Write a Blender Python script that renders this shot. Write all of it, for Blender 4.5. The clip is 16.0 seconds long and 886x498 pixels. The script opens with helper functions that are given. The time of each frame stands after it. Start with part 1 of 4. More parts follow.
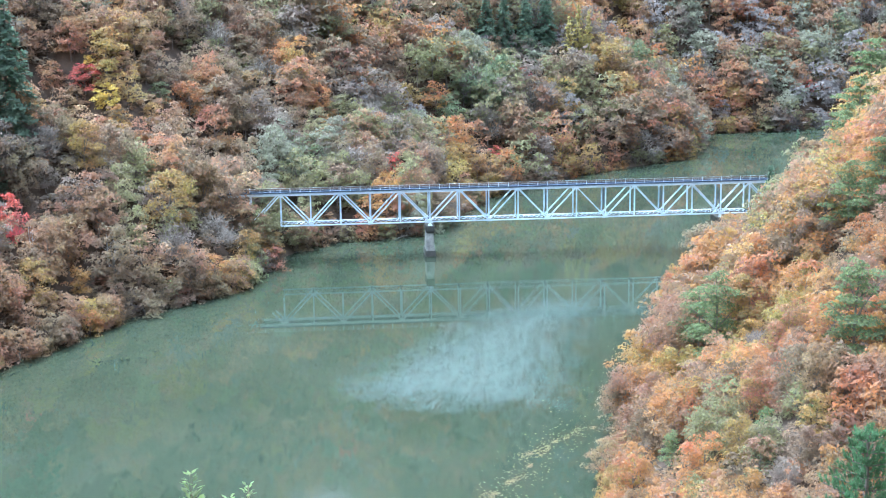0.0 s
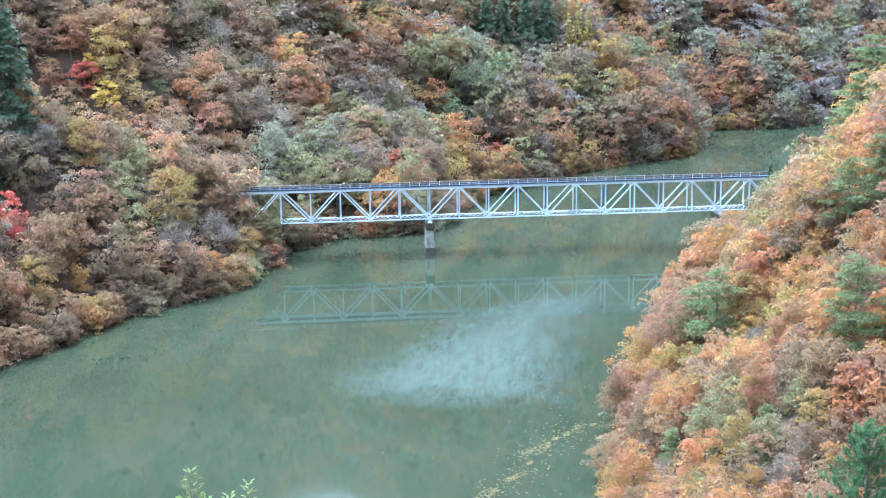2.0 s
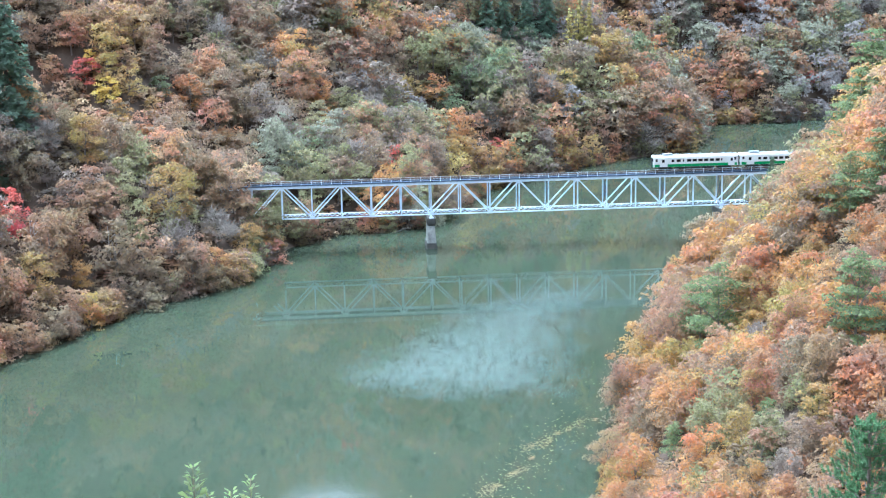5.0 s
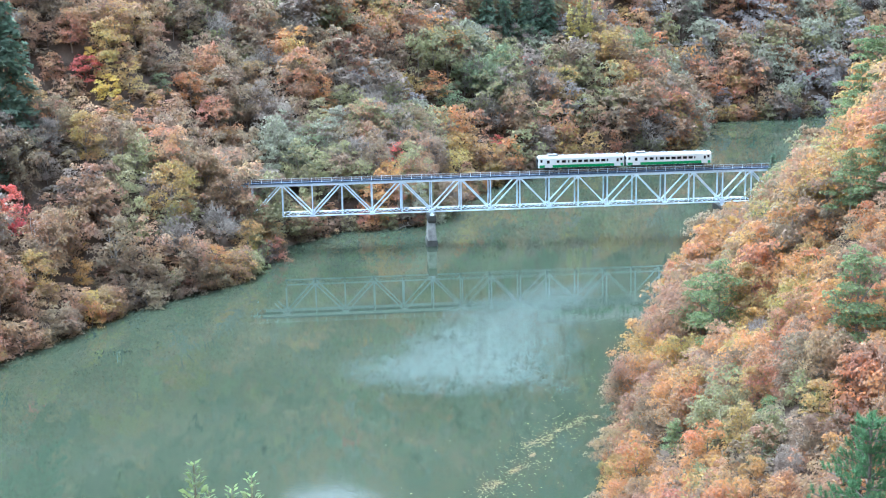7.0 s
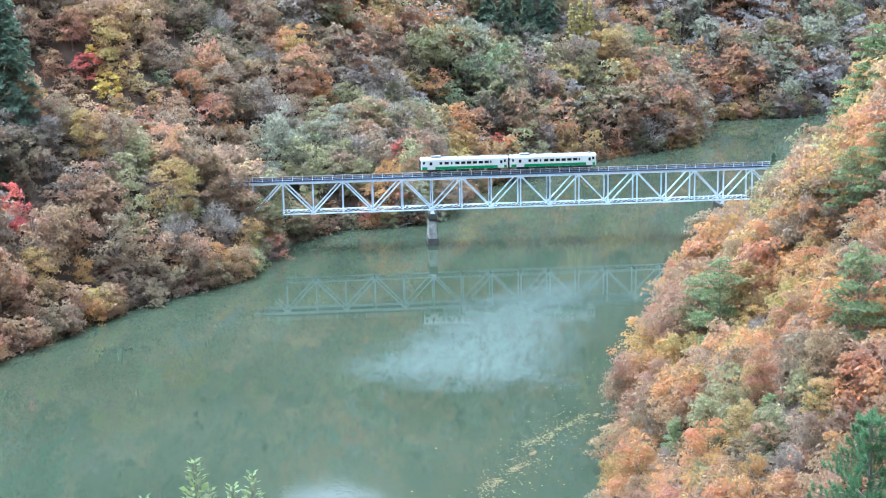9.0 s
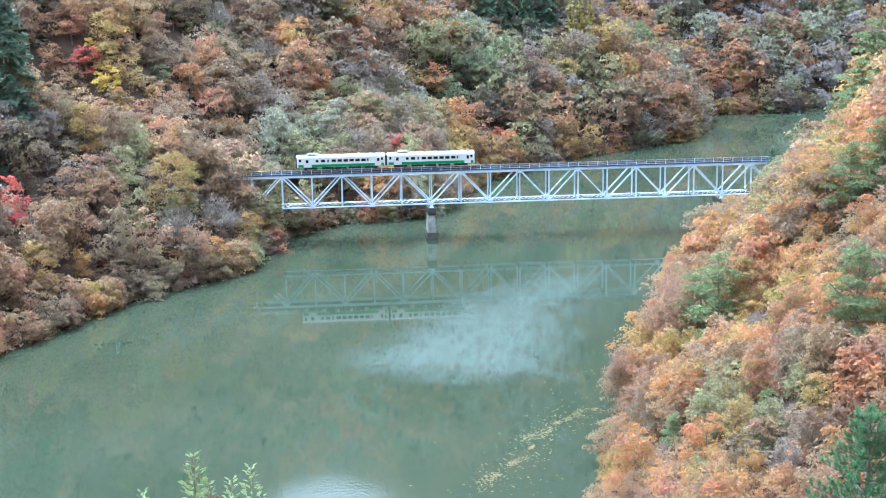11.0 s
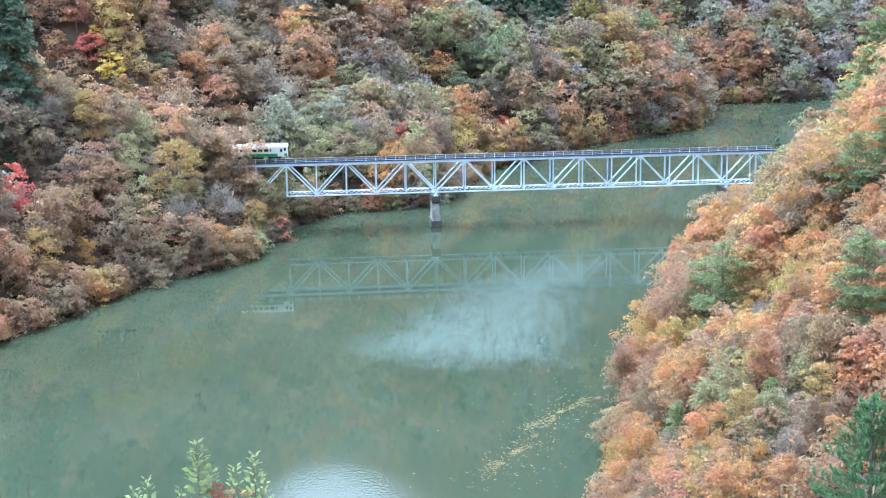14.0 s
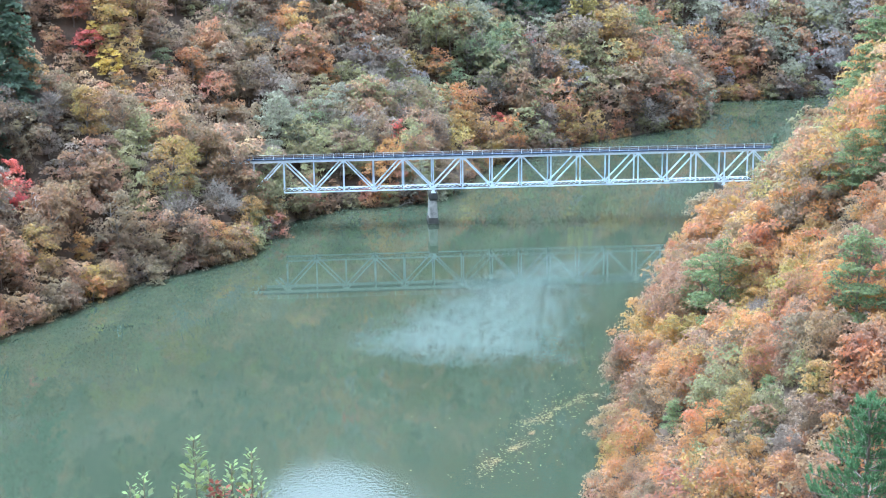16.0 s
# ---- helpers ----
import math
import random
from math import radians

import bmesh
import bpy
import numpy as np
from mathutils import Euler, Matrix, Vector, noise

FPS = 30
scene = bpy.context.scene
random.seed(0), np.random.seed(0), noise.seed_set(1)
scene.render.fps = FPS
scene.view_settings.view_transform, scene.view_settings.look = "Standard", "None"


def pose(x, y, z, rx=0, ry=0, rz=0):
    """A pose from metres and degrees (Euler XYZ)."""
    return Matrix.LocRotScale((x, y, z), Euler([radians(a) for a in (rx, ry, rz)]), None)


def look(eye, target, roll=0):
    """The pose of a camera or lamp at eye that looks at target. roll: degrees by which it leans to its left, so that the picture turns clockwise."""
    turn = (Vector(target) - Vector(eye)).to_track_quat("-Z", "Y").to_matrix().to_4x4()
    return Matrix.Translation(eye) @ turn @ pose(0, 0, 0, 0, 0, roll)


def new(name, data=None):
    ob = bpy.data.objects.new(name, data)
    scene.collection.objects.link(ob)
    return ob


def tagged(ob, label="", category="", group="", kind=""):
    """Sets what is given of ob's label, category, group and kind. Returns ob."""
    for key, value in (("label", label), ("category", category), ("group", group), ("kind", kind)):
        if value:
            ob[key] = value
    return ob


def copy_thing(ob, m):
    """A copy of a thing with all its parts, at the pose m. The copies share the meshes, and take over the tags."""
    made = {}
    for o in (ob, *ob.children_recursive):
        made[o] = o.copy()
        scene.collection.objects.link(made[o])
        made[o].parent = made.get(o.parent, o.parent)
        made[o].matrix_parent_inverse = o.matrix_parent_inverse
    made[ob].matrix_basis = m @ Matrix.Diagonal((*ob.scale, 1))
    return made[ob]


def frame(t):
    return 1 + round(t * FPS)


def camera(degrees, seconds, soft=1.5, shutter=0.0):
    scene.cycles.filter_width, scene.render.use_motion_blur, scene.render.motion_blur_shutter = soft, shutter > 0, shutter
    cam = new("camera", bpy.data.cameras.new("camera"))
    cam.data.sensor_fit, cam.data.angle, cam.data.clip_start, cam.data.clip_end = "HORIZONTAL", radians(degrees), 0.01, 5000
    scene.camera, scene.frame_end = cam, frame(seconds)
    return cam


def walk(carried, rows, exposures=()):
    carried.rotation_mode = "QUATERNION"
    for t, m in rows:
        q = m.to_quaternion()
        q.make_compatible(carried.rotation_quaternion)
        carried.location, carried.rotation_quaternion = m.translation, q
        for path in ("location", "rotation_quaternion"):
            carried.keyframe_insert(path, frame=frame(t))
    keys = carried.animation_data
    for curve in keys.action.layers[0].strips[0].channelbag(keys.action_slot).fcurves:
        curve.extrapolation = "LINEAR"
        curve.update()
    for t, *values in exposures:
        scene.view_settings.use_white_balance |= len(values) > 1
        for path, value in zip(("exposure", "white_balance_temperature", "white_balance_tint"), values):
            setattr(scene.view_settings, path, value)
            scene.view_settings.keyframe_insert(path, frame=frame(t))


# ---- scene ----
cam = camera(32.56, 16.0, soft=1.1)
EYE = (0.0, 0.0, 79.306)


def aim(tilt, turn, roll):
    """The still-standing camera's pose: tilt from straight down, turn to the left, roll."""
    return pose(*EYE, tilt, 0, turn) @ pose(0, 0, 0, 0, 0, roll)


walk(cam, [
    (0.0, aim(77.638, 0.0, -0.726)), (0.5, aim(77.629, -0.03, -0.71)), (1.0, aim(77.58, -0.056, -0.6)),
    (1.5, aim(77.567, -0.043, -0.681)), (2.0, aim(77.531, 0.002, -0.801)), (2.5, aim(77.512, 0.01, -0.9)),
    (3.0, aim(77.475, 0.034, -1.04)), (3.5, aim(77.453, 0.038, -0.997)), (4.0, aim(77.431, 0.038, -0.979)),
    (6.5, aim(77.258, 0.086, -0.947)), (7.0, aim(77.25, 0.08, -1.016)), (7.5, aim(77.225, 0.103, -1.09)),
    (8.0, aim(77.218, 0.092, -1.06)), (8.5, aim(77.208, 0.108, -1.038)), (9.0, aim(77.178, 0.11, -0.977)),
    (11.5, aim(76.915, 0.073, -0.86)), (12.0, aim(76.859, 0.083, -0.879)), (12.5, aim(76.73, 0.14, -0.91)),
    (13.0, aim(76.681, 0.204, -0.95)), (13.5, aim(76.59, 0.265, -0.83)), (14.0, aim(76.52, 0.238, -0.72)),
    (14.5, aim(76.461, 0.242, -0.73)), (15.0, aim(76.394, 0.211, -0.71)), (15.5, aim(76.413, 0.202, -0.664)),
    (16.0, aim(76.401, 0.137, -0.58)),
], exposures=[(0.0, 2.57, 4890, 0.5), (16.0, 2.56, 4940, 0.5)])

# ---- world and light: a bright overcast afternoon ----
SUN_ELEVATION, SUN_AZIMUTH = radians(66), radians(-40)   # azimuth from +y towards +x
world = bpy.data.worlds.new("overcast_sky")
scene.world = world
world.use_nodes = True
wn, wl = world.node_tree.nodes, world.node_tree.links
wn.clear()
sky = wn.new("ShaderNodeTexSky")
sky.sky_type, sky.sun_disc = "NISHITA", False
sky.sun_elevation, sky.sun_rotation = SUN_ELEVATION, SUN_AZIMUTH
sky.dust_density, sky.air_density = 6.0, 1.0
cloud = wn.new("ShaderNodeHueSaturation")       # cloud cover takes the blue out of the sky
cloud.inputs["Saturation"].default_value = 0.3
background = wn.new("ShaderNodeBackground")
background.inputs["Strength"].default_value = 0.15
world_out = wn.new("ShaderNodeOutputWorld")
wl.new(sky.outputs["Color"], cloud.inputs["Color"])
wl.new(cloud.outputs["Color"], background.inputs["Color"])
wl.new(background.outputs["Background"], world_out.inputs["Surface"])

sun = new("sun", bpy.data.lights.new("sun", "SUN"))
sun.data.energy, sun.data.angle, sun.data.color = 0.5, radians(35), (1.0, 0.97, 0.92)
sun.matrix_world = look((math.sin(SUN_AZIMUTH) * math.cos(SUN_ELEVATION) * 300,
                         math.cos(SUN_AZIMUTH) * math.cos(SUN_ELEVATION) * 300,
                         math.sin(SUN_ELEVATION) * 300), (0, 0, 0))


# ---- materials ----
def material(name, color, rough=0.7, metal=0.0, spread=0.25, scale=1.0, fine=12.0, bump=0.2, ior=1.45, coords="Object"):
    """A worn surface: two scales of noise vary the colour and the roughness, and give a fine relief."""
    m = bpy.data.materials.new(name)
    m.use_nodes = True
    n, l = m.node_tree.nodes, m.node_tree.links
    p = n["Principled BSDF"]
    tc = n.new("ShaderNodeTexCoord")
    a, b = n.new("ShaderNodeTexNoise"), n.new("ShaderNodeTexNoise")
    a.inputs["Scale"].default_value, b.inputs["Scale"].default_value = scale, scale * fine
    a.inputs["Detail"].default_value, b.inputs["Detail"].default_value = 4, 2
    mix = n.new("ShaderNodeMath")
    mix.operation = "MULTIPLY_ADD"
    mix.inputs[1].default_value = 0.4
    l.new(tc.outputs[coords], a.inputs["Vector"])
    l.new(tc.outputs[coords], b.inputs["Vector"])
    l.new(b.outputs["Fac"], mix.inputs[0])
    l.new(a.outputs["Fac"], mix.inputs[2])
    ramp = n.new("ShaderNodeValToRGB")
    lo = [max(0.0, c * (1 - spread)) for c in color]
    hi = [min(1.0, c * (1 + spread)) for c in color]
    ramp.color_ramp.elements[0].color, ramp.color_ramp.elements[1].color = (*lo, 1), (*hi, 1)
    ramp.color_ramp.elements[0].position, ramp.color_ramp.elements[1].position = 0.45, 0.95
    l.new(mix.outputs[0], ramp.inputs["Fac"])
    l.new(ramp.outputs["Color"], p.inputs["Base Color"])
    p.inputs["Roughness"].default_value, p.inputs["Metallic"].default_value = rough, metal
    p.inputs["IOR"].default_value = ior
    if bump:
        bp = n.new("ShaderNodeBump")
        bp.inputs["Strength"].default_value, bp.inputs["Distance"].default_value = bump, 0.02
        l.new(mix.outputs[0], bp.inputs["Height"])
        l.new(bp.outputs["Normal"], p.inputs["Normal"])
    return m


def leaf_material(name, color, spread=0.2, hue=0.02):
    """Leaves: every clump and every tree a little different in hue and value, light shining through."""
    m = bpy.data.materials.new(name)
    m.use_nodes = True
    n, l = m.node_tree.nodes, m.node_tree.links
    out = n["Material Output"]
    n.remove(n["Principled BSDF"])
    info, geo = n.new("ShaderNodeObjectInfo"), n.new("ShaderNodeNewGeometry")
    tex = n.new("ShaderNodeTexNoise")
    tex.inputs["Scale"].default_value = 0.14
    l.new(geo.outputs["Position"], tex.inputs["Vector"])
    hsv = n.new("ShaderNodeHueSaturation")
    hsv.inputs["Color"].default_value = (*color, 1)

    def mapped(source, lo, hi, a=0.0, b=1.0):
        r = n.new("ShaderNodeMapRange")
        r.inputs["From Min"].default_value, r.inputs["From Max"].default_value = a, b
        r.inputs["To Min"].default_value, r.inputs["To Max"].default_value = lo, hi
        l.new(source, r.inputs["Value"])
        return r.outputs["Result"]

    l.new(mapped(tex.outputs["Fac"], 0.5 - hue * 1.3, 0.5 + hue * 1.3, 0.3, 0.7), hsv.inputs["Hue"])
    v = n.new("ShaderNodeMath")
    v.operation = "MULTIPLY"
    l.new(mapped(geo.outputs["Random Per Island"], 1 - spread, 1 + spread), v.inputs[0])
    l.new(mapped(info.outputs["Random"], 1.2, 1.55), v.inputs[1])
    l.new(v.outputs[0], hsv.inputs["Value"])
    l.new(mapped(geo.outputs["Random Per Island"], 0.70, 0.98), hsv.inputs["Saturation"])
    dif, tra, mx = n.new("ShaderNodeBsdfDiffuse"), n.new("ShaderNodeBsdfTranslucent"), n.new("ShaderNodeMixShader")
    mx.inputs["Fac"].default_value = 0.58
    l.new(hsv.outputs["Color"], dif.inputs["Color"])
    l.new(hsv.outputs["Color"], tra.inputs["Color"])
    l.new(dif.outputs["BSDF"], mx.inputs[1])
    l.new(tra.outputs["BSDF"], mx.inputs[2])
    l.new(mx.outputs["Shader"], out.inputs["Surface"])
    return m


LEAF = {
    "russet": leaf_material("leaves_russet", (0.255, 0.16, 0.09)),
    "orange": leaf_material("leaves_orange", (0.335, 0.17, 0.055)),
    "ochre": leaf_material("leaves_ochre", (0.29, 0.198, 0.064)),
    "yellow": leaf_material("leaves_yellow", (0.62, 0.49, 0.07), 0.2, 0.01),
    "olive": leaf_material("leaves_olive", (0.215, 0.2, 0.1)),
    "green": leaf_material("leaves_green", (0.17, 0.196, 0.105)),
    "salmon": leaf_material("leaves_salmon", (0.305, 0.16, 0.083)),
    "red": leaf_material("leaves_red", (0.46, 0.09, 0.07), 0.25, 0.012),
    "brown": leaf_material("leaves_brown", (0.205, 0.15, 0.095)),
    # haze over the far slopes is mixed into these three leaf colours
    "dusky": leaf_material("leaves_dusky_brown_hazed", (0.2, 0.162, 0.13)),
    "sage": leaf_material("leaves_grey_green_hazed", (0.222, 0.22, 0.155)),
    "hoary": leaf_material("leaves_grey_brown_hazed", (0.24, 0.215, 0.205), 0.2, 0.012),
    "twig": leaf_material("bare_twigs", (0.185, 0.158, 0.135), 0.3, 0.01),
    "pine": leaf_material("pine_needles", (0.15, 0.185, 0.08), 0.22, 0.012),
    "cedar": leaf_material("cedar_needles", (0.138, 0.19, 0.125), 0.22, 0.012),
    "larch": leaf_material("larch_needles", (0.42, 0.36, 0.115), 0.3, 0.012),
}
LEAF_NAMES = list(LEAF)
BARK = material("bark", (0.19, 0.165, 0.145), 0.9, spread=0.4, scale=2, bump=0.5)
LITTER = material("leaf_litter_soil", (0.085, 0.06, 0.042), 0.95, spread=0.5, scale=0.35, fine=9, bump=0.8)
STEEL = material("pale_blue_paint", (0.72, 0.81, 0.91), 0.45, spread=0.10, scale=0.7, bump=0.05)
# deck, struts and bracing: a much darker grey-blue than the trusses
STEEL_DULL = material("dark_grey_blue_steel", (0.045, 0.065, 0.105), 0.85, spread=0.3, scale=1.5, bump=0.1)
SLEEPER = material("dark_timber", (0.055, 0.05, 0.05), 0.9, spread=0.4, scale=2, bump=0.3)
RAIL = material("rail_steel", (0.22, 0.17, 0.14), 0.45, 0.8, spread=0.3, scale=2, bump=0.05)
CONCRETE = material("stained_concrete", (0.36, 0.355, 0.335), 0.9, spread=0.45, scale=0.9, fine=6, bump=0.4)
CONCRETE_DARK = material("wet_dark_concrete", (0.08, 0.078, 0.07), 0.8, spread=0.4, scale=0.9, bump=0.4)
TRAIN_WHITE = material("cream_white_paint", (0.78, 0.79, 0.76), 0.35, spread=0.05, scale=0.8, bump=0.0)
TRAIN_GREEN = material("leaf_green_paint", (0.018, 0.27, 0.075), 0.35, spread=0.08, scale=0.8, bump=0.0)
TRAIN_ROOF = material("dusty_light_grey_roof", (0.26, 0.27, 0.28), 0.7, spread=0.2, scale=1.2, bump=0.1)
TRAIN_DARK = material("dark_running_gear", (0.03, 0.03, 0.032), 0.7, spread=0.3, scale=2, bump=0.1)
TRAIN_GLASS = material("dark_window_glass", (0.012, 0.014, 0.016), 0.08, spread=0.2, scale=2, bump=0.0)
TRAIN_FRAME = material("aluminium_frame", (0.6, 0.6, 0.6), 0.35, 0.9, spread=0.1, scale=3, bump=0.0)
LAMP_GLASS = material("headlamp_glass", (0.75, 0.75, 0.7), 0.1, spread=0.05, bump=0.0)
FLOAT_LEAF = leaf_material("floating_dead_leaves", (0.21, 0.155, 0.07), 0.4)
SHRUB_LEAF = leaf_material("young_green_leaves", (0.18, 0.23, 0.09), 0.3, 0.02)
SHRUB_RED = leaf_material("reddened_shrub_leaves", (0.27, 0.075, 0.055), 0.3, 0.02)
PALE_BARK = material("pale_birch_bark", (0.42, 0.40, 0.38), 0.8, spread=0.35, scale=1.5, bump=0.3)
NEEDLES = leaf_material("long_pine_needles", (0.085, 0.165, 0.07), 0.35, 0.02)
STEM = material("shrub_stem", (0.16, 0.12, 0.08), 0.8, spread=0.3, scale=30)


def water_material(name, wave, deep, silty):
    """Turbid green lake water with small waves, calm here and breezy there; wave: their height in metres."""
    m = bpy.data.materials.new(name)
    m.use_nodes = True
    n, l = m.node_tree.nodes, m.node_tree.links
    p = n["Principled BSDF"]
    geo = n.new("ShaderNodeNewGeometry")
    silt, ramp = n.new("ShaderNodeTexNoise"), n.new("ShaderNodeValToRGB")
    silt.inputs["Scale"].default_value, silt.inputs["Detail"].default_value = 0.018, 3
    ramp.color_ramp.elements[0].color = (*deep, 1)
    ramp.color_ramp.elements[1].color = (*silty, 1)
    ramp.color_ramp.elements[0].position, ramp.color_ramp.elements[1].position = 0.35, 0.7
    l.new(geo.outputs["Position"], silt.inputs["Vector"])
    l.new(silt.outputs["Fac"], ramp.inputs["Fac"])
    l.new(ramp.outputs["Color"], p.inputs["Base Color"])
    p.inputs["Roughness"].default_value, p.inputs["IOR"].default_value = 0.033, 1.33
    rip, bp = n.new("ShaderNodeTexNoise"), n.new("ShaderNodeBump")
    rip.inputs["Scale"].default_value, rip.inputs["Detail"].default_value = 1.6, 2
    calm, reach = n.new("ShaderNodeTexNoise"), n.new("ShaderNodeMapRange")   # calm and breezy stretches
    calm.inputs["Scale"].default_value = 0.02
    reach.inputs["From Min"].default_value, reach.inputs["From Max"].default_value = 0.42, 0.62
    reach.inputs["To Min"].default_value, reach.inputs["To Max"].default_value = 0.15, 1.0
    l.new(geo.outputs["Position"], calm.inputs["Vector"])
    l.new(calm.outputs["Fac"], reach.inputs["Value"])
    l.new(geo.outputs["Position"], rip.inputs["Vector"])
    amount, lift = reach.outputs["Result"], n.new("ShaderNodeMath")
    lift.operation = "MULTIPLY"
    for centre, span, strong in (((22, 300, 0), (26, 48), 10.0), ((-8, 184, 0), (36, 20), 18.0)):     # breezes: round the gust, and nearer
        off, scaled, far, puff, total = (n.new("ShaderNode" + k) for k in ("VectorMath", "VectorMath", "VectorMath", "MapRange", "Math"))
        off.operation, scaled.operation, far.operation, total.operation = "SUBTRACT", "MULTIPLY", "LENGTH", "ADD"
        off.inputs[1].default_value, scaled.inputs[1].default_value = centre, (1 / span[0], 1 / span[1], 0)
        puff.interpolation_type = "SMOOTHSTEP"
        puff.inputs["From Min"].default_value, puff.inputs["From Max"].default_value = 0.55, 1.15
        puff.inputs["To Min"].default_value, puff.inputs["To Max"].default_value = strong, 0.0
        l.new(geo.outputs["Position"], off.inputs[0])
        l.new(off.outputs["Vector"], scaled.inputs[0])
        l.new(scaled.outputs["Vector"], far.inputs[0])
        l.new(far.outputs["Value"], puff.inputs["Value"])
        l.new(amount, total.inputs[0])
        l.new(puff.outputs["Result"], total.inputs[1])
        amount = total.outputs[0]
    l.new(amount, lift.inputs[0])
    l.new(rip.outputs["Fac"], lift.inputs[1])
    l.new(lift.outputs[0], bp.inputs["Height"])
    bp.inputs["Strength"].default_value, bp.inputs["Distance"].default_value = 1.0, wave
    l.new(bp.outputs["Normal"], p.inputs["Normal"])
    return m


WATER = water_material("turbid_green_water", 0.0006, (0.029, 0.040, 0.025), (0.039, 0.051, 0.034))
# sky glint is partly in this base colour, paler than the lake's
WATER_RUFFLED_GLINT = water_material("wind_ruffled_water_glint_tint", 0.006, (0.048, 0.072, 0.056), (0.056, 0.082, 0.064))


# ---- building helpers ----
def part(name, bm, mat, parent, label=""):
    """Links a bmesh as one mesh object under a thing or a part."""
    me = bpy.data.meshes.new(name)
    bm.to_mesh(me)
    bm.free()
    me.materials.append(mat)
    ob = new(name, me)
    ob.parent = parent
    return tagged(ob, label) if label else ob


def thing(name, m, label, category, group=""):
    ob = new(name)
    ob.matrix_world = m
    return tagged(ob, label, category, group)


def block(bm, x0, x1, y0, y1, z0, z1, bevel=0.0):
    """A box between the given limits, with bevelled edges."""
    r = bmesh.ops.create_cube(bm, size=1)
    bmesh.ops.transform(bm, verts=r["verts"], matrix=Matrix.LocRotScale(
        ((x0 + x1) / 2, (y0 + y1) / 2, (z0 + z1) / 2), None, (x1 - x0, y1 - y0, z1 - z0)))
    if bevel:
        edges = list({e for v in r["verts"] for e in v.link_edges})
        bmesh.ops.bevel(bm, geom=edges, offset=bevel, segments=2, affect="EDGES")
    return bm


def bar(bm, a, b, wide, high):
    """A straight member of rectangular section between two points."""
    a, b = Vector(a), Vector(b)
    m = Matrix.Translation((a + b) / 2) @ (b - a).to_track_quat("X", "Z").to_matrix().to_4x4()
    r = bmesh.ops.create_cube(bm, size=1)
    bmesh.ops.transform(bm, verts=r["verts"], matrix=m @ Matrix.Diagonal(((b - a).length, wide, high, 1)))
    return bm


def facets_mesh(name, facets, mats, index=None):
    """A mesh of loose facets, an array (n, corners, 3), with a material index each."""
    n, k = facets.shape[:2]
    me = bpy.data.meshes.new(name)
    me.vertices.add(k * n)
    me.vertices.foreach_set("co", np.ascontiguousarray(facets, dtype=np.float32).ravel())
    me.loops.add(k * n)
    me.loops.foreach_set("vertex_index", np.arange(k * n, dtype=np.int32))
    me.polygons.add(n)
    me.polygons.foreach_set("loop_start", np.arange(0, k * n, k, dtype=np.int32))
    for m in mats:
        me.materials.append(m)
    if index is not None:
        me.polygons.foreach_set("material_index", np.asarray(index, dtype=np.int32))
    me.update(calc_edges=True)
    return me


# ---- the lie of the land ----
# The shoreline of the lake, round the water: the west bank going away, the far bank, the east bank coming back, the near bank.
SHORE = np.array([(-420, 20), (-260, 90), (-150, 165), (-112, 215), (-82, 264), (-73, 281), (-66.5, 296), (-56.5, 310), (-47, 319), (-43.7, 329),
                  (-41, 343), (-37.7, 357), (-32, 367), (-24, 374), (-14, 376.6), (-5.5, 378.7), (-1.5, 384), (0.5, 398), (6, 412), (12, 432), (25, 447), (38, 463), (56, 478),
                  (72, 490), (81, 498), (89, 525), (94, 556), (128, 560), (153, 574), (200, 592), (300, 640), (520, 720),
                  (540, 670), (320, 600), (215, 560), (160, 525), (130, 480), (104, 430), (82, 388), (65.5, 351), (56, 321),
                  (45, 287), (37, 261), (29.5, 230), (21.5, 198), (16, 165), (8, 135), (-20, 118), (-70, 105), (-150, 70),
                  (-280, 0), (-430, -90)], dtype=float)
# The railway: the near truss's first post, the way along it, the way across it (northwards).
BRIDGE_X, BRIDGE_Y, BRIDGE_TURN = -38.126, 351.34, 0.08565
ALONG = (math.cos(BRIDGE_TURN), math.sin(BRIDGE_TURN))
ACROSS = (-ALONG[1], ALONG[0])
RAIL_Z, WEST_END, EAST_END = 16.75, -24.0, 121.0


def track_coords(x, y):
    """Metres along the track and to its side."""
    dx, dy = x - BRIDGE_X, y - BRIDGE_Y
    return dx * ALONG[0] + dy * ALONG[1], dx * ACROSS[0] + dy * ACROSS[1] - 2.47


def outline_distance(x, y, outline):
    """Metres from a closed outline, less than zero inside it."""
    x, y = np.asarray(x, float), np.asarray(y, float)
    best, inside = np.full(x.shape, 1e9), np.zeros(x.shape, bool)
    for (ax, ay), (bx, by) in zip(outline, np.roll(outline, -1, axis=0)):
        ux, uy = bx - ax, by - ay
        t = np.clip(((x - ax) * ux + (y - ay) * uy) / (ux * ux + uy * uy), 0, 1)
        best = np.minimum(best, np.hypot(x - ax - t * ux, y - ay - t * uy))
        if ay != by:
            inside ^= ((ay > y) != (by > y)) & (x < ax + (y - ay) * ux / uy)
    return np.where(inside, -best, best)


def shore_distance(x, y):
    """Metres from the shore, more than zero on land."""
    return outline_distance(x, y, SHORE)


def swell(x, y, size):
    """Smooth unevenness of about one metre either way."""
    u, v = x / size, y / size
    return (np.sin(1.7 * u + 0.9 * np.sin(1.3 * v + 0.4)) * np.cos(1.1 * v - 0.7 * np.sin(0.8 * u + 1.2))
            + 0.5 * np.sin(3.1 * u - 1.9 * v + 2.0) * np.cos(2.3 * v + 1.4 * u))


